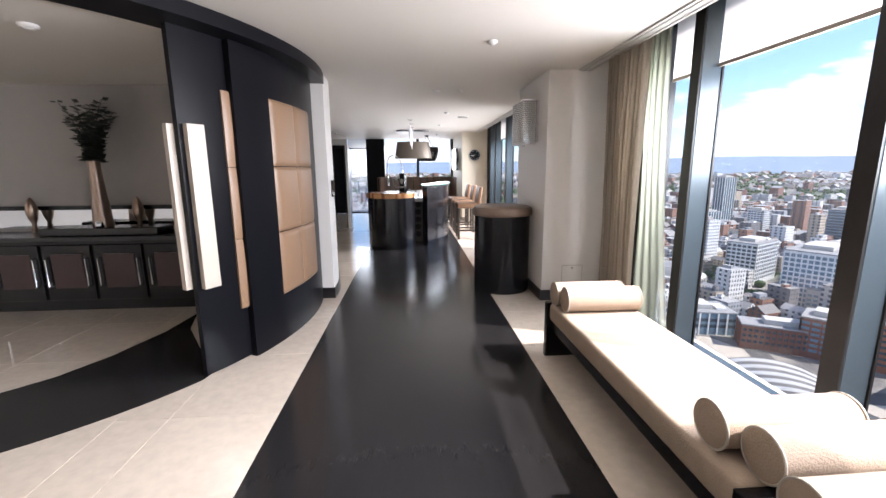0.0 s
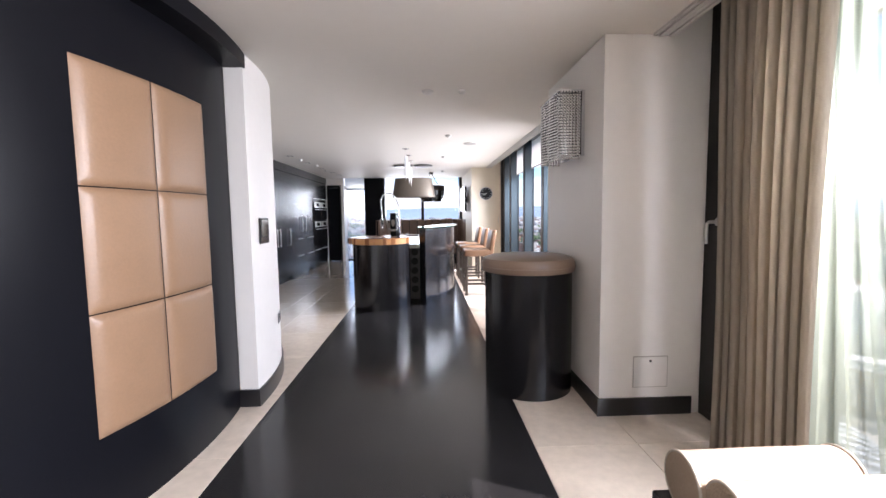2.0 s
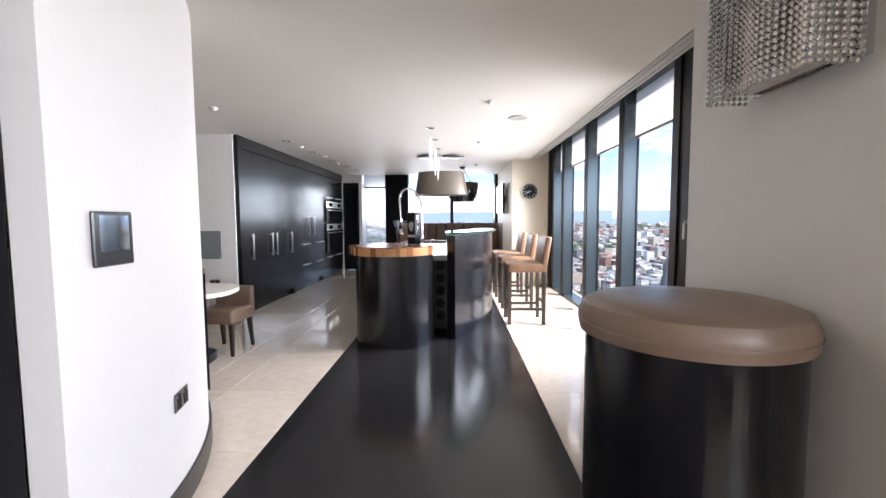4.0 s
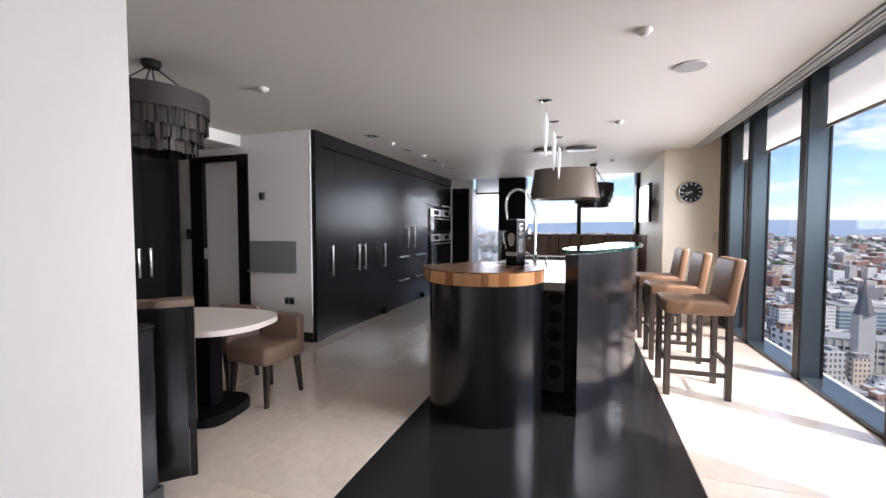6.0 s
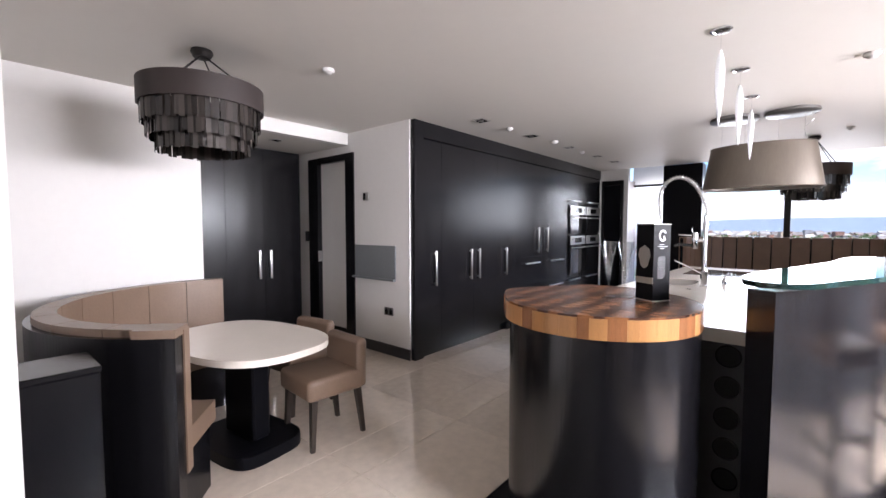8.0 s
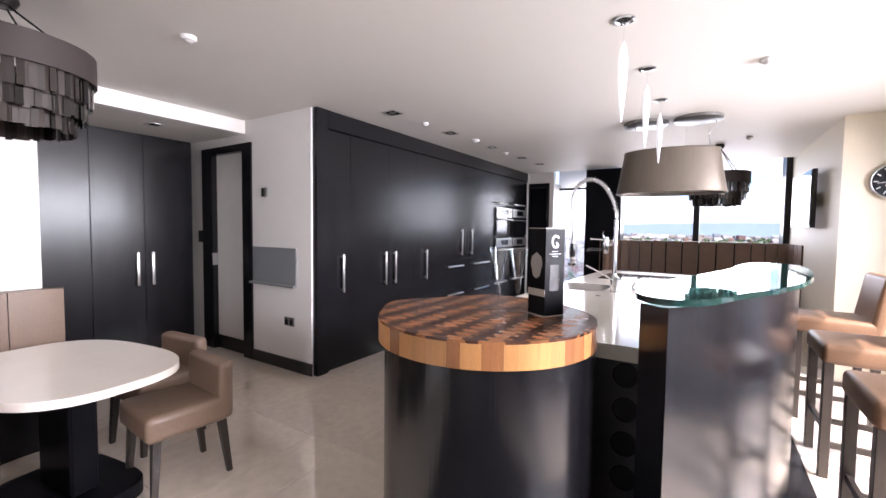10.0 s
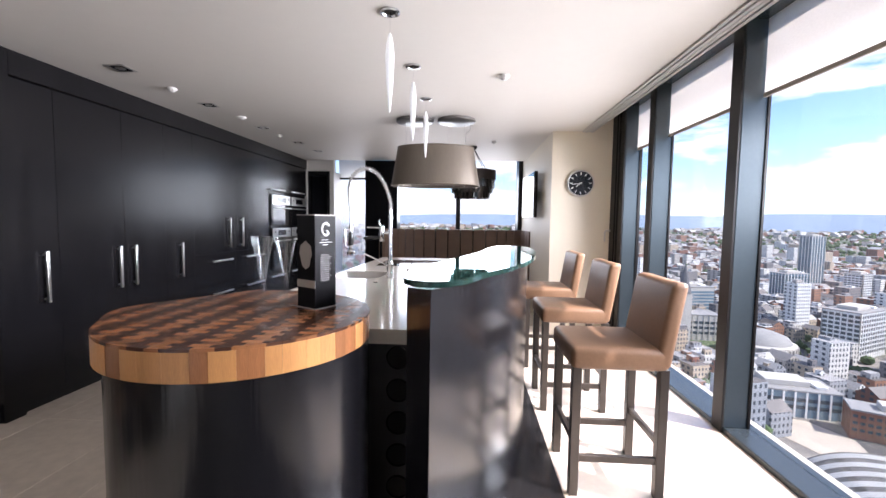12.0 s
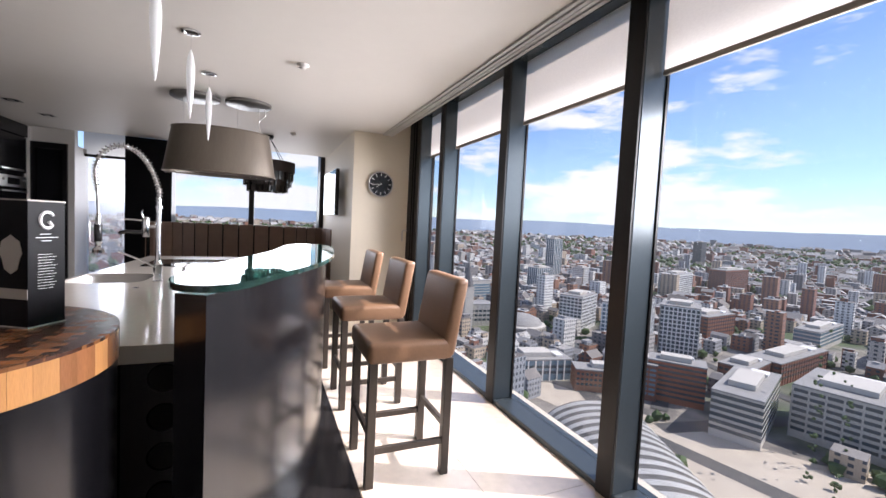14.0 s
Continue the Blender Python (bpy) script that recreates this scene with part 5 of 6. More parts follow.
# door at the end of the units
d = thing("door_4", "dark framed end door beside the ovens", "door", kind="structure")
part("door_frame", made(-1.45, -1.40, 14.96, 15.11, 0, 2.398), BLACKWOOD, d)
part("door_frame", made(-1.075, -1.022, 14.96, 15.11, 0, 2.398), BLACKWOOD, d)
part("door_frame", made(-1.40, -1.075, 14.96, 15.11, 2.31, 2.398), BLACKWOOD, d)
part("door_leaf", made(-1.399, -1.076, 15.04, 15.08, 0.005, 2.308), BLACKPANEL, d)
structure("wall_units_end", made(-2.08, -1.452, 14.90, 15.12, 0, H), WALL, "white wall at the end of the units", "wall")

# pier fittings
gp = thing("message_board", "grey metal board with a narrow shelf on the white pier", "board")
part("board", made(-2.425, -1.712, PY - 0.014, PY - 0.001, 0.86, 1.245, bevel=0.002), GREYPAINT, gp)
part("shelf", made(-2.435, -1.705, PY - 0.055, PY - 0.0145, 0.85, 0.872, bevel=0.002), GREYPAINT, gp)
th = thing("thermostat", "small grey and white wall thermostat on the pier", "thermostat")
part("plate", made(-2.265, -2.175, PY - 0.010, PY - 0.001, 1.77, 1.865, bevel=0.002), STEEL, th)
part("face", made(-2.262, -2.222, PY - 0.0125, PY - 0.0105, 1.775, 1.86), BLACKPLASTIC, th)

# niche cupboards and door
nu = thing("niche_cupboard", "black tall cupboard with two long steel handles", "cupboard")
part("body", made(-4.08, -3.575, 7.61, 9.32, 0, 2.455), BLACKWOOD, nu)
for a, b, hy in ((7.62, 8.32, None), (8.32, 8.80, 8.725), (8.80, 9.31, 8.872)):
    dd = part("door", made(-3.573, -3.55, a + 0.002, b - 0.002, 0.08, 2.45, bevel=0.002), BLACKWOOD, nu)
    if hy:
        part("handle", made(-3.549, -3.515, hy - 0.016, hy + 0.016, 0.79, 1.16, bevel=0.006, seg=2), STEEL, dd, "brushed steel bow handle", smooth=True)
d = thing("door_5", "dark framed door with a pale glazed panel standing ajar", "door", kind="structure")
part("door_frame", made(-3.42, -3.20, PY - 0.02, PY + 0.14, 0, 2.36), BLACKWOOD, d)
part("door_frame", made(-2.60, -2.44, PY - 0.02, PY + 0.14, 0, 2.36), BLACKWOOD, d)
part("door_frame", made(-3.20, -2.60, PY - 0.02, PY + 0.14, 2.28, 2.36), BLACKWOOD, d)
part("bottom_rail", made(-3.20, -2.60, PY + 0.03, PY + 0.07, 0.005, 0.16), BLACKWOOD, d)
part("panel", made(-3.20, -2.66, PY + 0.04, PY + 0.06, 0.161, 2.279), WALL, d, "pale glazed panel")
part("door_stile", made(-2.66, -2.60, PY + 0.03, PY + 0.075, 0.161, 2.279), BLACKWOOD, d)
part("door_handle", made(-3.185, -3.165, PY - 0.045, PY + 0.03, 1.0, 1.14, bevel=0.004), CHROME, d)
single("entry_panel", made(-3.50, -3.44, PY - 0.03, PY - 0.001, 1.26, 1.40, bevel=0.004), BLACKPLASTIC, "small black wall panel beside the door", "control panel")
structure("wall_passage", made(-4.1, -1.5, 10.6, 10.7, 0, H), WALL, "white wall seen beyond the door", "wall")
t = thing("downlight", "square recessed black downlight in the niche ceiling", "downlight")
part("trim", made(-3.0, -2.88, 8.6, 8.72, 2.454, 2.459), STEEL, t)
part("lamp", made(-2.98, -2.90, 8.62, 8.70, 2.451, 2.4535), BLACKPLASTIC, t)


# ---- breakfast booth, table, chairs ----
KC = (-1.25, 7.48)


def booth_ring(r0, r1, a0, a1, z0, z1, n=10, bevel=0.0):
    bm = bmesh.new()
    prism(bm, ring(*KC, r0, r1, a0, a1, n), z0, z1)
    if bevel:
        bmesh.ops.bevel(bm, geom=[e for e in bm.edges if e.calc_face_angle(0) > 0.8], offset=bevel, segments=3, affect="EDGES")
    return bm


booth = thing("curved_booth", "curved booth with taupe leather seat and black outer shell", "banquette")
A0, A1 = -195, -39
part("shell", booth_ring(1.045, 1.075, A0 + 1, A1 - 1, 0.0, 0.965, 40), BLACKWOOD, booth, "black oak outer shell", smooth=True)
part("base", booth_ring(0.60, 1.04, A0 + 2, A1 - 2, 0.0, 0.36, 40), BLACKWOOD, booth, smooth=True)
nseg = 9
for i in range(nseg):
    a, b = A0 + (A1 - A0) * i / nseg, A0 + (A1 - A0) * (i + 1) / nseg
    part("back_pad", booth_ring(0.94, 1.043, a + 0.15, b - 0.15, 0.44, 1.0, 6, 0.034), TAUPE, booth, "taupe leather back panel", smooth=True)
    part("seat_pad", booth_ring(0.555, 0.94, a + 0.1, b - 0.1, 0.361, 0.475, 6, 0.025), TAUPE, booth, "taupe leather seat pad", smooth=True)
part("top_roll", booth_ring(0.945, 1.085, A1 - 8.5, A1 + 1.2, 0.966, 1.004, 6, 0.017), TAUPE, booth, smooth=True)
part("end_panel", booth_ring(1.0, 1.083, A1 - 0.9, A1 + 1.0, 0.0, 0.961, 3, 0.004), BLACKWOOD, booth, "black oak end panel", smooth=True)
part("end_roll", booth_ring(0.938, 0.999, A1 - 2.4, A1 + 1.4, 0.30, 0.985, 4, 0.022), TAUPE, booth, "taupe leather end roll", smooth=True)

be = thing("booth_end_cabinet", "low black cabinet with a plain top beside the booth", "cabinet")
part("body", made(-0.62, -0.345, 6.31, 6.545, 0.0, 0.90, bevel=0.004), BLACKWOOD, be)
part("top", made(-0.625, -0.34, 6.31, 6.55, 0.901, 0.925, bevel=0.004), BLACKWOOD, be)
part("foot", made(-0.60, -0.33, 6.312, 6.56, 0.0, 0.10), SKIRT, be)

tb = thing("dining_table", "oval cream-topped dining table on a black pedestal", "table")
TC = (-1.10, 7.43)


def blob(cx, cy, a, b, p, n=64, turn=0):
    out = []
    for i in range(n):
        t = 2 * math.pi * i / n
        u, v = a * math.copysign(abs(math.cos(t)) ** p, math.cos(t)), b * math.copysign(abs(math.sin(t)) ** p, math.sin(t))
        c, s_ = math.cos(radians(turn)), math.sin(radians(turn))
        out.append((cx + u * c - v * s_, cy + u * s_ + v * c))
    return out


TOPM = material("cream_stone_top", (0.80, 0.74, 0.66), 0.25, vary=0.03, scale=6)
bm = bmesh.new()
prism(bm, blob(*TC, 0.575, 0.41, 0.74, 64, 8), 0.685, 0.725, bevel=0.006)
part("tabletop", bm, TOPM, tb, "cream polished stone top", smooth=True)
bm = bmesh.new()
prism(bm, blob(*TC, 0.33, 0.25, 0.5, 48, 8), 0.0, 0.075, bevel=0.012)
part("base", bm, BLACKPANEL, tb, smooth=True)
part("pedestal", made(-0.15, 0.17, -0.062, 0.062, 0.076, 0.684, bevel=0.012, m=pose(*TC, 0, 0, 0, 8)), BLACKPANEL, tb)


def dining_chair(x, y, turn):
    c = thing("dining_chair", "low taupe leather dining chair with black tapered legs", "chair", "chairs at the breakfast table")
    for lx, ly, kx, ky in ((-0.17, -0.17, -0.015, -0.02), (0.17, -0.17, 0.015, -0.02), (-0.16, 0.17, -0.01, 0.04), (0.16, 0.17, 0.01, 0.04)):
        bm = made(-0.021, 0.021, -0.021, 0.021, 0.0, 0.33)
        for v in bm.verts:
            k = 1 - v.co.z / 0.33
            s_ = 1 - 0.35 * k
            v.co.x, v.co.y = lx + v.co.x * s_ + kx * k, ly + v.co.y * s_ + ky * k
        part("leg", bm, LEGWOOD, c)
    part("seat", made(-0.215, 0.215, -0.225, 0.20, 0.33, 0.475, bevel=0.035, seg=4), TAUPE, c, "taupe leather seat", smooth=True)
    bm = made(-0.215, 0.215, 0.135, 0.225, 0.332, 0.675, bevel=0.036, seg=4)
    for v in bm.verts:
        k = max(0, v.co.z - 0.42)
        v.co.y += 0.16 * k + 0.04 * (v.co.x / 0.215) ** 2 * -1 * min(1, k * 4)
    part("backrest", bm, TAUPE, c, "taupe leather curved back", smooth=True)
    c.matrix_world = pose(x, y, 0, 0, 0, turn)
    return c


dining_chair(-0.83, 7.85, -4)
dining_chair(-1.43, 8.0, 6)

# ---- far end: booth, clock, television ----
fb = thing("far_booth", "long brown leather booth under the end window", "banquette")
line = [(q.x, q.y) for q in smooth_line([(0.25, 14.2), (0.42, 14.62), (0.9, 14.80), (1.6, 14.84), (2.3, 14.80), (2.72, 14.62), (2.78, 13.9)], 6)]
n = len(line)
for i in range(0, n - 1, 2):
    seg = line[i : min(i + 3, n)]
    bm = bmesh.new()
    seg = [tuple(Vector(seg[0]).lerp(Vector(seg[1]), 0.09)), *seg[1:-1], tuple(Vector(seg[-1]).lerp(Vector(seg[-2]), 0.09))]
    prism(bm, seg + offset_line(seg, 0.12)[::-1], 0.42, 1.29)
    bmesh.ops.bevel(bm, geom=[e for e in bm.edges if e.calc_face_angle(0) > 0.8], offset=0.03, segments=3, affect="EDGES")
    part("back_pad", bm, BROWNLEATHER, fb, "brown leather back panel", smooth=True)
bm = bmesh.new()
prism(bm, offset_line(line, 0.05) + offset_line(line, 0.10)[::-1], 0.40, 1.27)
part("back_board", bm, BLACKWOOD, fb)
bm = bmesh.new()
prism(bm, offset_line(line, -0.48) + line[::-1], 0.30, 0.46, bevel=0.02)
part("seat", bm, BROWNLEATHER, fb, smooth=True)
bm = bmesh.new()
prism(bm, offset_line(line, -0.42) + line[::-1], 0.0, 0.299)
part("base", bm, BLACKWOOD, fb)

ck = thing("wall_clock", "round black wall clock with steel rim and baton marks", "clock")
mc = pose(3.157, 12.199, 1.95, 90, 0, 0)
def on_wall(bm):
    bmesh.ops.transform(bm, matrix=mc, verts=bm.verts[:])
    return bm
part("case", on_wall(lathe(bmesh.new(), [(0.155, 0.0), (0.168, 0.004), (0.168, 0.03), (0.160, 0.036), (0.152, 0.03)], seg=48)), STEEL, ck, smooth=True)
part("dial", on_wall(lathe(bmesh.new(), [(0.151, 0.0301), (0.151, 0.031)], seg=48)), BLACKPLASTIC, ck, "black dial")
for i in range(12):
    part("hour_mark", on_wall(made(-0.005, 0.005, 0.105, 0.138, 0.0315, 0.0335, m=pose(0, 0, 0, 0, 0, -30 * i))), PLASTIC, ck)
part("hour_hand", on_wall(made(-0.004, 0.004, -0.015, 0.075, 0.0345, 0.036, m=pose(0, 0, 0, 0, 0, 125))), PLASTIC, ck)
part("minute_hand", on_wall(made(-0.003, 0.003, -0.015, 0.115, 0.0365, 0.038, m=pose(0, 0, 0, 0, 0, 98))), PLASTIC, ck)

tv = thing("television", "flat black television on a wall bracket", "television")
mt = pose(2.665, 13.35, 1.85, 0, 0, 1.5)
part("case", made(0.0, 0.05, -0.52, 0.52, -0.33, 0.33, bevel=0.006, m=mt), BLACKPLASTIC, tv)
part("screen", made(-0.004, -0.0005, -0.50, 0.50, -0.30, 0.31, m=mt), HOB, tv, "glossy black screen")
part("bracket", made(0.051, 0.16, -0.08, 0.08, -0.08, 0.08, m=mt), BLACKPLASTIC, tv)


# ---- the city below ----
GZ = -110.0
rc = random.Random(21)


def town_material(name, colours, window=(0.05, 0.06, 0.075), rough=0.8, pattern=True):
    """Facade of far small buildings: a colour per building, rows of window openings and pale flat roofs."""
    m = bpy.data.materials.new(name)
    m.use_nodes = True
    n, l = m.node_tree.nodes, m.node_tree.links
    b = n["Principled BSDF"]
    b.inputs["Roughness"].default_value = rough
    geo, ramp, tc = n.new("ShaderNodeNewGeometry"), n.new("ShaderNodeValToRGB"), n.new("ShaderNodeTexCoord")
    ramp.color_ramp.interpolation = "CONSTANT"
    els = ramp.color_ramp.elements
    els[0].color, els[0].position = (*colours[0], 1), 0
    els[1].color, els[1].position = (*colours[1], 1), 1 / len(colours)
    for i, c in enumerate(colours[2:], 2):
        e = els.new(i / len(colours))
        e.color = (*c, 1)
    l.new(geo.outputs["Random Per Island"], ramp.inputs[0])
    nz = n.new("ShaderNodeTexNoise")
    nz.inputs["Scale"].default_value, nz.inputs["Detail"].default_value = 0.12, 5
    l.new(tc.outputs["Object"], nz.inputs["Vector"])
    mr = n.new("ShaderNodeMapRange")
    mr.inputs["To Min"].default_value, mr.inputs["To Max"].default_value = 0.7, 1.25
    l.new(nz.outputs["Fac"], mr.inputs["Value"])
    sc = n.new("ShaderNodeVectorMath")
    sc.operation = "SCALE"
    l.new(ramp.outputs[0], sc.inputs[0])
    l.new(mr.outputs[0], sc.inputs["Scale"])
    sep = n.new("ShaderNodeSeparateXYZ")
    l.new(tc.outputs["Object"], sep.inputs[0])
    ad = n.new("ShaderNodeMath")
    l.new(sep.outputs[0], ad.inputs[0])
    l.new(sep.outputs[1], ad.inputs[1])
    masks = []
    for src, step, share in ((ad.outputs[0], 3.4, 0.45), (sep.outputs[2], 3.6, 0.5)):
        fr, lt = n.new("ShaderNodeMath"), n.new("ShaderNodeMath")
        dv = n.new("ShaderNodeMath")
        dv.operation, fr.operation, lt.operation = "DIVIDE", "FRACT", "LESS_THAN"
        dv.inputs[1].default_value, lt.inputs[1].default_value = step, share
        l.new(src, dv.inputs[0])
        l.new(dv.outputs[0], fr.inputs[0])
        l.new(fr.outputs[0], lt.inputs[0])
        masks.append(lt.outputs[0])
    mm = n.new("ShaderNodeMath")
    mm.operation = "MULTIPLY"
    l.new(masks[0], mm.inputs[0])
    l.new(masks[1], mm.inputs[1])
    nsep, side = n.new("ShaderNodeSeparateXYZ"), n.new("ShaderNodeMath")
    l.new(geo.outputs["Normal"], nsep.inputs[0])
    side.operation = "LESS_THAN"
    side.inputs[1].default_value = 0.4
    l.new(nsep.outputs[2], side.inputs[0])
    m2 = n.new("ShaderNodeMath")
    m2.operation = "MULTIPLY"
    l.new(mm.outputs[0], m2.inputs[0])
    l.new(side.outputs[0], m2.inputs[1])
    mix = n.new("ShaderNodeMixRGB")
    mix.inputs[2].default_value = (*window, 1)
    l.new(m2.outputs[0], mix.inputs[0])
    l.new(sc.outputs[0], mix.inputs[1])
    roof = n.new("ShaderNodeMixRGB")
    rr_ = n.new("ShaderNodeValToRGB")
    rr_.color_ramp.elements[0].color, rr_.color_ramp.elements[1].color = (0.10, 0.085, 0.08, 1), (0.38, 0.375, 0.37, 1)
    mu = n.new("ShaderNodeMath")
    mu.operation = "MULTIPLY"
    mu.inputs[1].default_value = 7.31
    fx = n.new("ShaderNodeMath")
    fx.operation = "FRACT"
    l.new(geo.outputs["Random Per Island"], mu.inputs[0])
    l.new(mu.outputs[0], fx.inputs[0])
    l.new(fx.outputs[0], rr_.inputs[0])
    up = n.new("ShaderNodeMath")
    up.operation = "GREATER_THAN"
    up.inputs[1].default_value = 0.6
    l.new(nsep.outputs[2], up.inputs[0])
    l.new(up.outputs[0], roof.inputs[0])
    l.new(mix.outputs[0], roof.inputs[1])
    l.new(rr_.outputs[0], roof.inputs[2])
    l.new(roof.outputs[0], b.inputs["Base Color"])
    return m


TOWN = town_material("town_facades", [(0.26, 0.11, 0.075), (0.42, 0.39, 0.36), (0.20, 0.09, 0.065), (0.62, 0.60, 0.57), (0.30, 0.15, 0.10), (0.30, 0.31, 0.33), (0.46, 0.37, 0.28), (0.17, 0.16, 0.165), (0.66, 0.66, 0.65)])
GROUND = bpy.data.materials.new("city_ground")
GROUND.use_nodes = True
_n, _l = GROUND.node_tree.nodes, GROUND.node_tree.links
_tc, _n1, _n2, _r1, _r2, _mx = _n.new("ShaderNodeTexCoord"), _n.new("ShaderNodeTexNoise"), _n.new("ShaderNodeTexNoise"), _n.new("ShaderNodeValToRGB"), _n.new("ShaderNodeValToRGB"), _n.new("ShaderNodeMixRGB")
_n1.inputs["Scale"].default_value, _n1.inputs["Detail"].default_value = 0.006, 8
_n2.inputs["Scale"].default_value, _n2.inputs["Detail"].default_value = 0.05, 8
_r1.color_ramp.elements[0].position, _r1.color_ramp.elements[1].position = 0.46, 0.60
_r2.color_ramp.elements[0].color, _r2.color_ramp.elements[1].color = (0.085, 0.082, 0.082, 1), (0.30, 0.27, 0.235, 1)
_r2.color_ramp.elements[0].position, _r2.color_ramp.elements[1].position = 0.35, 0.68
_mx.inputs[2].default_value = (0.055, 0.085, 0.035, 1)
_l.new(_tc.outputs["Object"], _n1.inputs["Vector"])
_l.new(_tc.outputs["Object"], _n2.inputs["Vector"])
_l.new(_n1.outputs["Fac"], _r1.inputs[0])
_l.new(_n2.outputs["Fac"], _r2.inputs[0])
_l.new(_r1.outputs[0], _mx.inputs[0])
_l.new(_r2.outputs[0], _mx.inputs[1])
_l.new(_mx.outputs[0], _n["Principled BSDF"].inputs["Base Color"])
_n["Principled BSDF"].inputs["Roughness"].default_value = 0.9


def land(r):
    """Height of the ground: flat under the town, rising gently towards the hills."""
    return GZ + 66 * max(0.0, min(1.0, (r - 1400) / 2500)) ** 1.6


bm = bmesh.new()
rings = [[bm.verts.new((0, 0, GZ))]]
for r in (600, 1400, 1900, 2400, 2900, 3400, 3900, 4450):
    rings.append([bm.verts.new((r * math.cos(2 * math.pi * i / 96), r * math.sin(2 * math.pi * i / 96), land(r))) for i in range(96)])
for i in range(96):
    k = (i + 1) % 96
    bm.faces.new((rings[0][0], rings[1][i], rings[1][k]))
    for a, b in zip(rings[1:], rings[2:]):
        bm.faces.new((a[i], b[i], b[k], a[k]))
structure("ground", bm, GROUND, "city ground of streets, yards and green patches", "ground", smooth=True)

# the blue of distant haze is put into the hills' own colour
HILL = material("far_hills_haze_blue", (0.17, 0.23, 0.31), 1.0, vary=0.12, scale=0.002)
bm = bmesh.new()
prev = None
for i in range(161):
    a = radians(-75 + 200 * i / 160)
    top_z = 84 + 14 * math.sin(a * 2.3 + 0.4) + 22 * noise.noise((i * 0.11, 0.3, 0)) + 5 * noise.noise((i * 0.6, 2, 0))
    cur = [bm.verts.new((r * math.cos(a), r * math.sin(a), z)) for r, z in ((3850, land(3850) - 2), (4050, top_z * 0.35 - 16), (4300, top_z * 0.89))]
    if prev:
        for k in (0, 1):
            bm.faces.new((prev[k], cur[k], cur[k + 1], prev[k + 1]))
    prev = cur
structure("backdrop_hills", bm, HILL, "low hills on the horizon in painted haze blue", "hills", smooth=True)

# ---- single buildings near the tower ----
CONC = material("pale_concrete", (0.46, 0.435, 0.40), 0.8, vary=0.15, scale=0.15)
WHITEC = material("white_cladding", (0.72, 0.715, 0.70), 0.6, vary=0.08, scale=0.15)
BRICK = material("red_brick_facade", (0.22, 0.085, 0.055), 0.85, vary=0.2, scale=0.3)
ORANGE = material("orange_render", (0.36, 0.12, 0.06), 0.8, vary=0.1, scale=0.2)
DARKGLASS = material("dark_glazing", (0.05, 0.07, 0.085), 0.12, vary=0.3, scale=0.12)
BLUEGLASS = material("blue_glazing", (0.14, 0.21, 0.26), 0.12, vary=0.25, scale=0.12)
ROOF = material("grey_flat_roof", (0.25, 0.245, 0.24), 0.8, vary=0.2, scale=0.15)
SLATE = material("dark_slate_roof", (0.10, 0.10, 0.11), 0.7, vary=0.2, scale=0.3)
footprints = []


def building(label, x, y, w, d, turn, top, wall, glass, storey=3.6, bays=0, pier=None, share=0.5, plant=True):
    """A block with a ribbon of glazing on every storey, optional upright piers, parapet and rooftop plant."""
    h = top - GZ
    t = thing("office_building", label, "building")
    part("wall", made(-w / 2, w / 2, -d / 2, d / 2, 0, h), wall, t)
    part("roof", made(-w / 2 - 0.3, w / 2 + 0.3, -d / 2 - 0.3, d / 2 + 0.3, h + 0.01, h + 0.9), ROOF, t)
    z = storey * 1.2
    band = None
    while z + storey * share < h - 0.5:
        if band is None:
            band = part("window_band", made(-w / 2 - 0.12, w / 2 + 0.12, -d / 2 - 0.12, d / 2 + 0.12, 0, storey * share), glass, t)
            band.location.z = z
        else:
            o = new("window_band", band.data)
            o.parent = t
            o.location.z = z
        z += storey
    if bays:
        for length, wide, axis in ((w, d, 0), (d, w, 1)):
            nb = max(3, round(length / bays))
            me = None
            for i in range(nb + 1):
                for s in (-1, 1):
                    u = -length / 2 + length * i / nb
                    if me is None:
                        me = bpy.data.meshes.new("pier")
                        b2 = made(-0.45, 0.45, -0.45, 0.45, 0, h)
                        b2.to_mesh(me)
                        b2.free()
                        me.materials.append(pier or wall)
                    o = new("pier", me)
                    o.parent = t
                    o.location = (u, s * wide / 2, 0) if axis == 0 else (s * wide / 2, u, 0)
    if plant:
        part("roof_plant", made(-w * 0.28, w * 0.22, -d * 0.25, d * 0.3, h + 0.92, h + 4.2, bevel=0.2), CONC, t)
        part("roof_plant", made(w * 0.27, w * 0.4, -d * 0.3, d * 0.1, h + 0.92, h + 2.6, bevel=0.2), WHITEC, t)
    t.matrix_world = pose(x, y, GZ, 0, 0, turn)
    footprints.append((x, y, math.hypot(w, d) / 2 + 4))
    return t


building("white-framed glass tower block with a dense facade grid", 345, 262, 34, 30, 35, -59, WHITEC, DARKGLASS, 3.6, 3.4, WHITEC, 0.72)
building("lower pale office wing beside the glass tower", 318, 285, 30, 22, 35, -90, CONC, BLUEGLASS, 3.5, 4)
building("orange and red brick apartment block", 262, 200, 18, 34, 38, -83, ORANGE, DARKGLASS, 3.3, 0, None, 0.45)
building("dark brick block joined to the orange flats", 246, 217, 22, 24, 38, -86, BRICK, BLUEGLASS, 3.3, 5)
building("long pale office block with ribbon windows and a curved roof deck", 272, 160, 66, 24, 22, -84, CONC, DARKGLASS, 3.7, 0, None, 0.55)
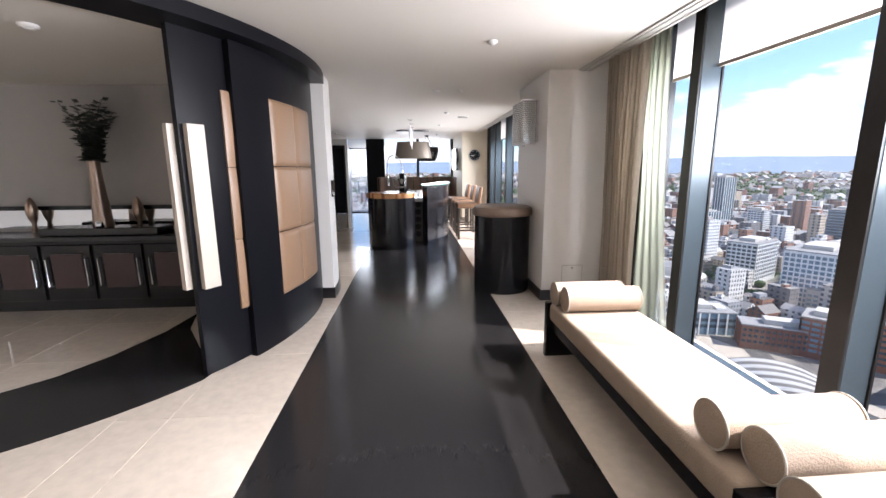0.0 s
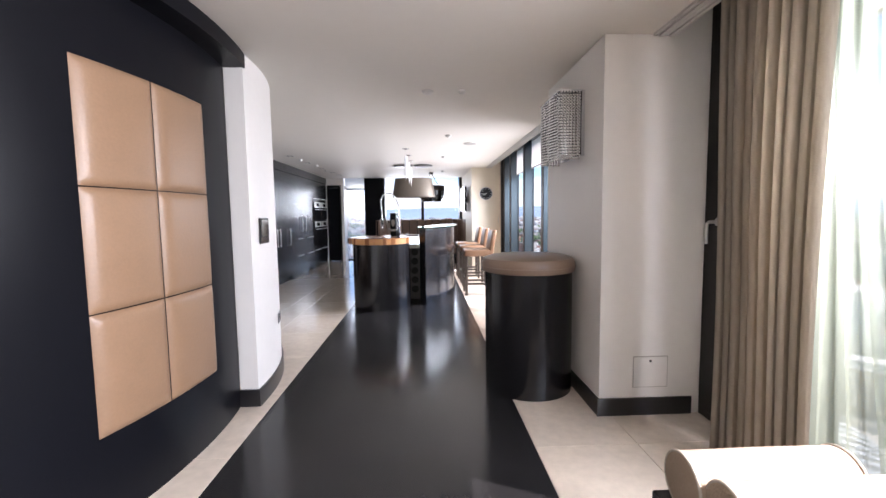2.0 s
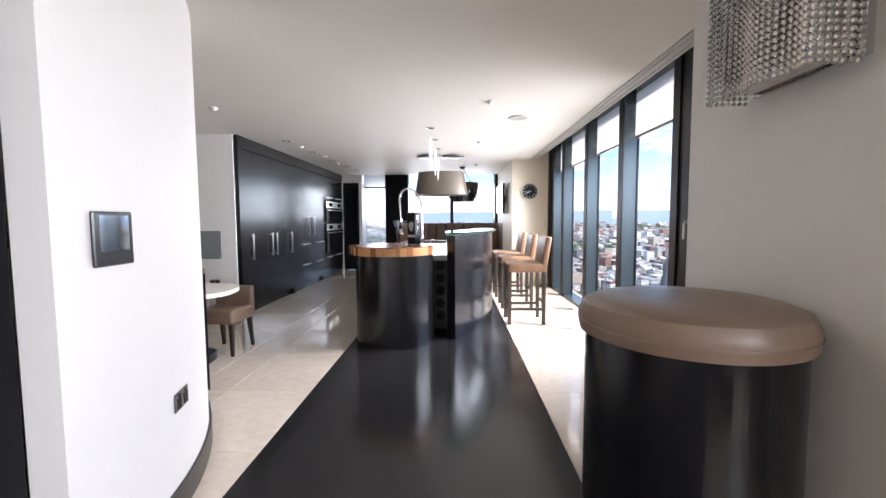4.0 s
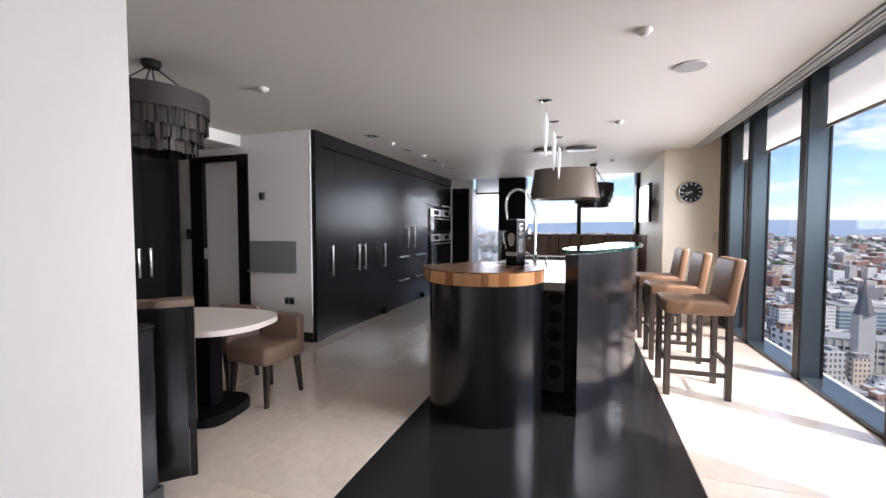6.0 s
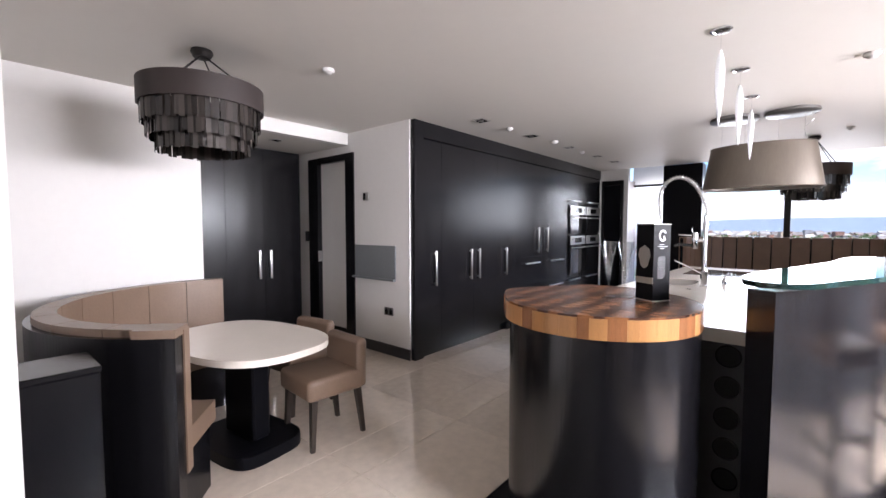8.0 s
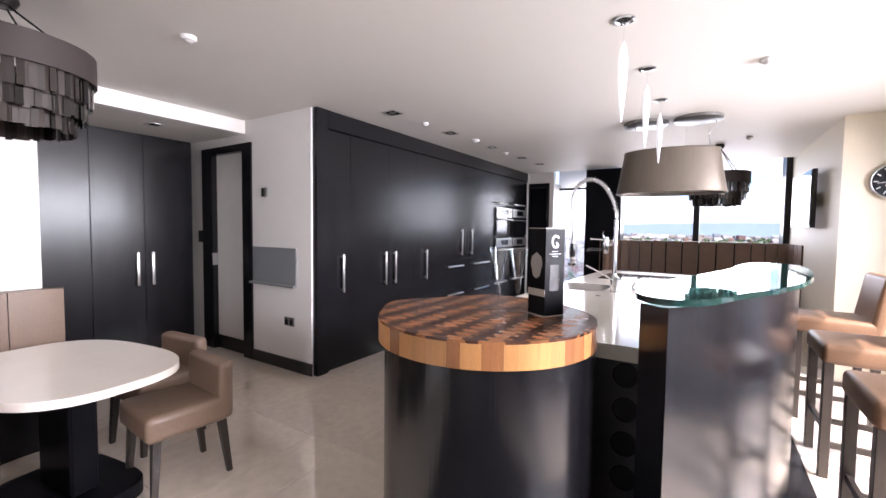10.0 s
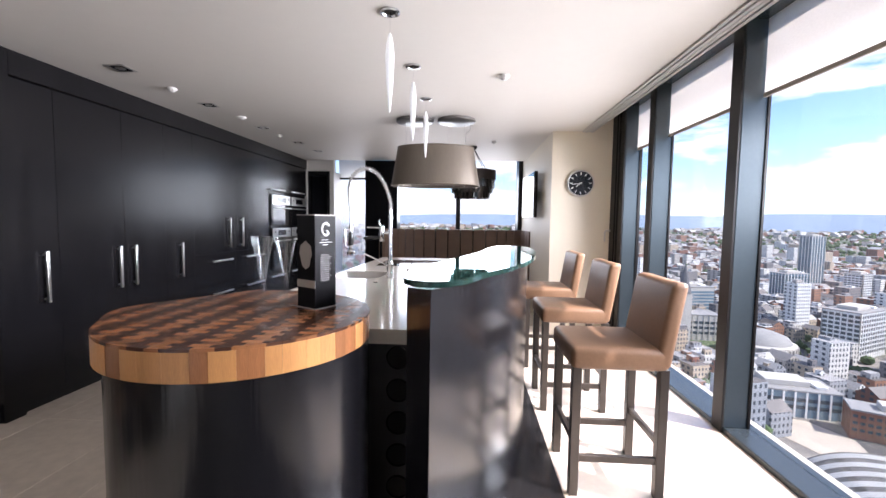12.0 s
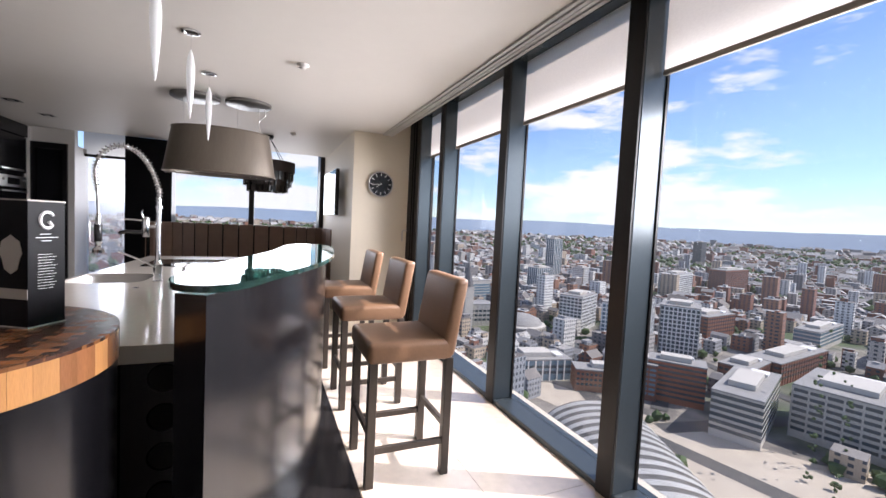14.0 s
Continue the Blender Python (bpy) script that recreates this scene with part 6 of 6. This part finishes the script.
building("terraced pale office block with ribbon windows", 315, 128, 54, 44, 14, -80, CONC, DARKGLASS, 3.7, 7, CONC, 0.5)
building("white concrete office block with a square window grid", 340, 388, 46, 26, 28, -71, WHITEC, DARKGLASS, 3.8, 4.2, WHITEC, 0.62)
building("grey office block with dark glass top and white piers", 330, 305, 62, 34, 30, -63, WHITEC, BLUEGLASS, 3.8, 3.6, WHITEC, 0.66)
building("slim blue glass tower standing alone", 622, 798, 30, 22, 15, -18, BLUEGLASS, DARKGLASS, 4, 6, WHITEC, 0.5)
building("dark slim tower far off", 1520, 1080, 36, 30, 10, -14, SLATE, DARKGLASS, 4)
building("white slab building with upright fins", 705, 545, 85, 30, 20, -66, WHITEC, DARKGLASS, 3.8, 7, WHITEC, 0.5)
building("dark glass slab beside the white one", 610, 545, 34, 26, 20, -58, DARKGLASS, BLUEGLASS, 4)
building("pale green glazed long low block", 570, 262, 90, 22, 12, -90, CONC, BLUEGLASS, 4, 0, None, 0.6)
building("long red brick warehouse with rows of windows", 415, 212, 95, 24, 8, -93, BRICK, DARKGLASS, 4, 5, BRICK, 0.45)
building("red brick warehouse terrace", 345, 205, 40, 22, 14, -93, BRICK, DARKGLASS, 4, 4, BRICK, 0.45)
building("red brick mill with corner piers", 480, 330, 60, 34, 8, -86, BRICK, DARKGLASS, 4, 5, BRICK, 0.42)
building("brown brick office slab", 880, 560, 110, 30, 12, -60, BRICK, DARKGLASS, 4, 6)
building("pale stone civic block with tall windows", 560, 185, 70, 40, 10, -84, CONC, DARKGLASS, 4.2, 5, CONC, 0.5)
building("glass pavilion office with a flat white roof", 196, 268, 46, 26, -12, -95, BLUEGLASS, DARKGLASS, 4.2, 6, WHITEC, 0.5)
building("red brick hotel with pale bands", 232, 226, 54, 16, -30, -95, BRICK, DARKGLASS, 3.6, 3, BRICK, 0.45)
building("blue-grey glazed office block", 470, 640, 40, 24, 10, -68, BLUEGLASS, DARKGLASS, 4, 5, WHITEC)
building("pale tall block of flats", 520, 590, 22, 20, 24, -62, WHITEC, DARKGLASS, 3.2, 4)
building("teal glazed office with stacked floors", 280, 560, 60, 34, 6, -78, CONC, BLUEGLASS, 4.0, 0, None, 0.7)
building("stone town hall wing with a steep slate roof", 205, 430, 80, 24, -6, -86, CONC, DARKGLASS, 5, 5, CONC, 0.5, plant=False)

# round library
t = thing("round_library", "round pale stone library with a low domed roof", "building")
part("wall", lathe(bmesh.new(), [(26, GZ), (26, -97), (24, -96)], 250, 372, 48), CONC, t, smooth=True)
part("roof", lathe(bmesh.new(), [(23, -95.9), (20, -91.5), (11, -88), (0, -86.5)], 250, 372, 48), ROOF, t, smooth=True)
for i in range(40):
    a = 2 * math.pi * i / 40
    part("column", made(-0.6, 0.6, -0.6, 0.6, GZ, -98, m=pose(250 + 26.4 * math.cos(a), 372 + 26.4 * math.sin(a), 0, 0, 0, math.degrees(a))), CONC, t)
footprints.append((250, 372, 34))

# town hall spire and steep roofs
t = thing("clock_tower", "tall stone clock tower with a pointed spire", "building")
part("wall", made(196, 206, 395, 405, GZ, -62), CONC, t)
part("spire", lathe(bmesh.new(), [(6.4, -62), (4, -52), (1.5, -40), (0, -34)], 201, 400, 8), SLATE, t)
footprints.append((201, 400, 12))

# exhibition hall: a long barrel roof with pale ribs
t = thing("exhibition_hall", "long barrel-vaulted hall with white ribs on a grey roof", "building")
mH = pose(139, 118, GZ, 0, 0, -25.5)
prof = [(28 * math.cos(a), 17 * math.sin(a) + 6) for a in [math.pi * i / 24 for i in range(25)]]


def vault(y0, y1, grow):
    bm = bmesh.new()
    rows = []
    for y in (y0, y1):
        rows.append([bm.verts.new((u * (1 + grow), y, v * (1 + grow) - grow * 3)) for u, v in prof])
    for i in range(24):
        bm.faces.new((rows[0][i], rows[0][i + 1], rows[1][i + 1], rows[1][i]))
    bmesh.ops.solidify(bm, geom=bm.faces[:], thickness=0.4)
    bmesh.ops.transform(bm, matrix=mH, verts=bm.verts[:])
    return bm


part("roof", vault(-90, 60, 0), ROOF, t, smooth=True)
for i in range(22):
    y = -88 + i * 6.8
    part("roof_rib", vault(y, y + 3.6, 0.012), WHITEC, t, smooth=True)
part("wall", made(-27, 27, -89, 59, 0, 6, m=mH), CONC, t)
footprints += [(139 + k * 10.7, 118 + k * 22.5, 36) for k in range(-4, 4)]
single("white_roof_canopy", made(-26, 26, -18, 18, 0, 9, bevel=0.5, m=pose(300, 82, GZ, 0, 0, 14)), WHITEC, "low building with a broad white metal roof", "building")
footprints.append((300, 82, 34))
PAVE = material("pale_paving", (0.40, 0.35, 0.29), 0.85, vary=0.18, scale=0.08)
ASPH = material("asphalt", (0.06, 0.06, 0.062), 0.85, vary=0.2, scale=0.2)
bm = bmesh.new()
prism(bm, [(178, 40), (330, 60), (262, 118), (222, 186), (196, 250), (160, 262), (186, 180)], GZ + 0.05, GZ + 0.2)
structure("pavement", bm, PAVE, "pale paved square below the tower", "pavement")
for k, (x0, y0, x1, y1, w_) in enumerate(((232, 20, 196, 190, 11), (196, 190, 250, 330, 12), (215, 172, 470, 120, 12), (250, 330, 420, 560, 12), (236, 190, 420, 330, 10), (330, 100, 380, 320, 10))):
    v = Vector((x1 - x0, y1 - y0))
    nn = Vector((-v.y, v.x)).normalized() * w_ / 2
    bm = bmesh.new()
    prism(bm, [(x0 - nn.x, y0 - nn.y), (x1 - nn.x, y1 - nn.y), (x1 + nn.x, y1 + nn.y), (x0 + nn.x, y0 + nn.y)], GZ + 0.21 + 0.05 * k, GZ + 0.25 + 0.05 * k)
    structure("road", bm, ASPH, "grey asphalt city street", "road")
footprints += [(215, 100, 45), (236, 130, 26), (210, 150, 26), (196, 235, 20)]

# the joined rest of the town
verts, faces = [], []


def block(x, y, w, d, a, z1, pitched):
    c, s = math.cos(a), math.sin(a)
    z1 += land(math.hypot(x, y)) - GZ
    base = len(verts)
    for z in (GZ - 1, z1):
        for u, v in ((-w, -d), (w, -d), (w, d), (-w, d)):
            verts.append((x + u * c - v * s, y + u * s + v * c, z))
    q = [base + i for i in range(8)]
    for i in range(4):
        faces.append((q[i], q[(i + 1) % 4], q[4 + (i + 1) % 4], q[4 + i]))
    if pitched:
        for u in (-w, w):
            verts.append((x + u * c, y + u * s, z1 + d * 0.7))
        e, f = base + 8, base + 9
        faces.extend([(q[4], q[5], f, e), (q[7], e, f, q[6]), (q[4], e, q[7]), (q[5], q[6], f)])
    else:
        faces.append((q[4], q[5], q[6], q[7]))


for step, r0, r1 in ((18, 130, 700), (26, 700, 1600), (40, 1600, 3000), (58, 3000, 3880)):
    n = int(r1 / step)
    for i in range(-n, n + 1):
        for j in range(-n, n + 1):
            x, y = (i + rc.uniform(-0.25, 0.25)) * step, (j + rc.uniform(-0.25, 0.25)) * step
            r = math.hypot(x, y)
            a = math.degrees(math.atan2(y, x))
            if not r0 <= r < r1 or not -60 < a < 115 or x < -900:
                continue
            if any((x - fx_) ** 2 + (y - fy_) ** 2 < (fr_ + 8) ** 2 for fx_, fy_, fr_ in footprints):
                continue
            if i % 4 == 0 and r < 700 and rc.random() < 0.75:
                continue
            green = noise.noise((x * 0.0018, y * 0.0018, 5)) > (0.25 if r < 1500 else 0.02)
            if green and rc.random() < 0.85:
                continue
            turn = 0.35 + 0.3 * noise.noise((x * 0.002, y * 0.002, 1))
            tall = rc.random()
            h = rc.uniform(8, 17) if tall < 0.86 else rc.uniform(18, 34) if tall < 0.975 else rc.uniform(36, 62)
            if r > 1600:
                h = rc.uniform(6, 13) if tall < 0.94 else rc.uniform(16, 40)
            block(x, y, step * rc.uniform(0.28, 0.50), step * rc.uniform(0.22, 0.42), turn + (math.pi / 2 if rc.random() < 0.4 else 0), GZ + h, h < 14 and rc.random() < 0.55)
            if h > 12 and r < 900:
                block(x + rc.uniform(-3, 3), y + rc.uniform(-3, 3), rc.uniform(1.5, 4), rc.uniform(1.5, 4), turn, GZ + h + rc.uniform(1.5, 4), False)
me = bpy.data.meshes.new("town_blocks")
me.from_pydata(verts, [], faces)
me.materials.append(TOWN)
tagged(new("town_blocks", me), "countless brick and concrete town buildings far below", "town", kind="stuff")

TREE = material("town_tree_leaves", (0.05, 0.085, 0.03), 0.9, vary=0.4, scale=0.4)
verts, faces = [], []
tmp = bmesh.new()
bmesh.ops.create_icosphere(tmp, subdivisions=1, radius=1)
tmp.verts.ensure_lookup_table()
iv, jf = [v.co.copy() for v in tmp.verts], [[v.index for v in f.verts] for f in tmp.faces]
tmp.free()
for k in range(15000):
    r = 150 + 3700 * rc.random() ** 1.5
    a = radians(rc.uniform(-55, 112))
    x, y = r * math.cos(a), r * math.sin(a)
    square = k < 130
    if square:
        # trees of the paved square, in two loose rows
        e = k // 13
        x, y = 226 + 9.5 * e + 3 * math.sin(e * 2.3) + rc.uniform(-1.5, 1.5), 96 + 3.5 * e + 12 * (e % 2) + rc.uniform(-1.5, 1.5)
    near = noise.noise((x * 0.0018, y * 0.0018, 5)) > (0.2 if r < 1500 else 0.0)
    if not square and (not near and rc.random() < 0.62 or any((x - fx_) ** 2 + (y - fy_) ** 2 < (fr_ - 2) ** 2 for fx_, fy_, fr_ in footprints)):
        continue
    s = rc.uniform(0.6, 1.1) if square else rc.uniform(2.2, 5.0) * (1 if r < 900 else 2.2)
    lift = rc.uniform(0.6, 3.4) if square else 0.0
    b0 = len(verts)
    for v in iv:
        q = s * rc.uniform(0.7, 1.2)
        verts.append((x + v.x * q, y + v.y * q, land(r) + s * 0.9 + lift + v.z * q))
    faces.extend([[b0 + i for i in f] for f in jf])
me = bpy.data.meshes.new("town_trees")
me.from_pydata(verts, [], faces)
me.materials.append(TREE)
tagged(new("town_trees", me), "green tree crowns between the town buildings", "trees", kind="stuff")
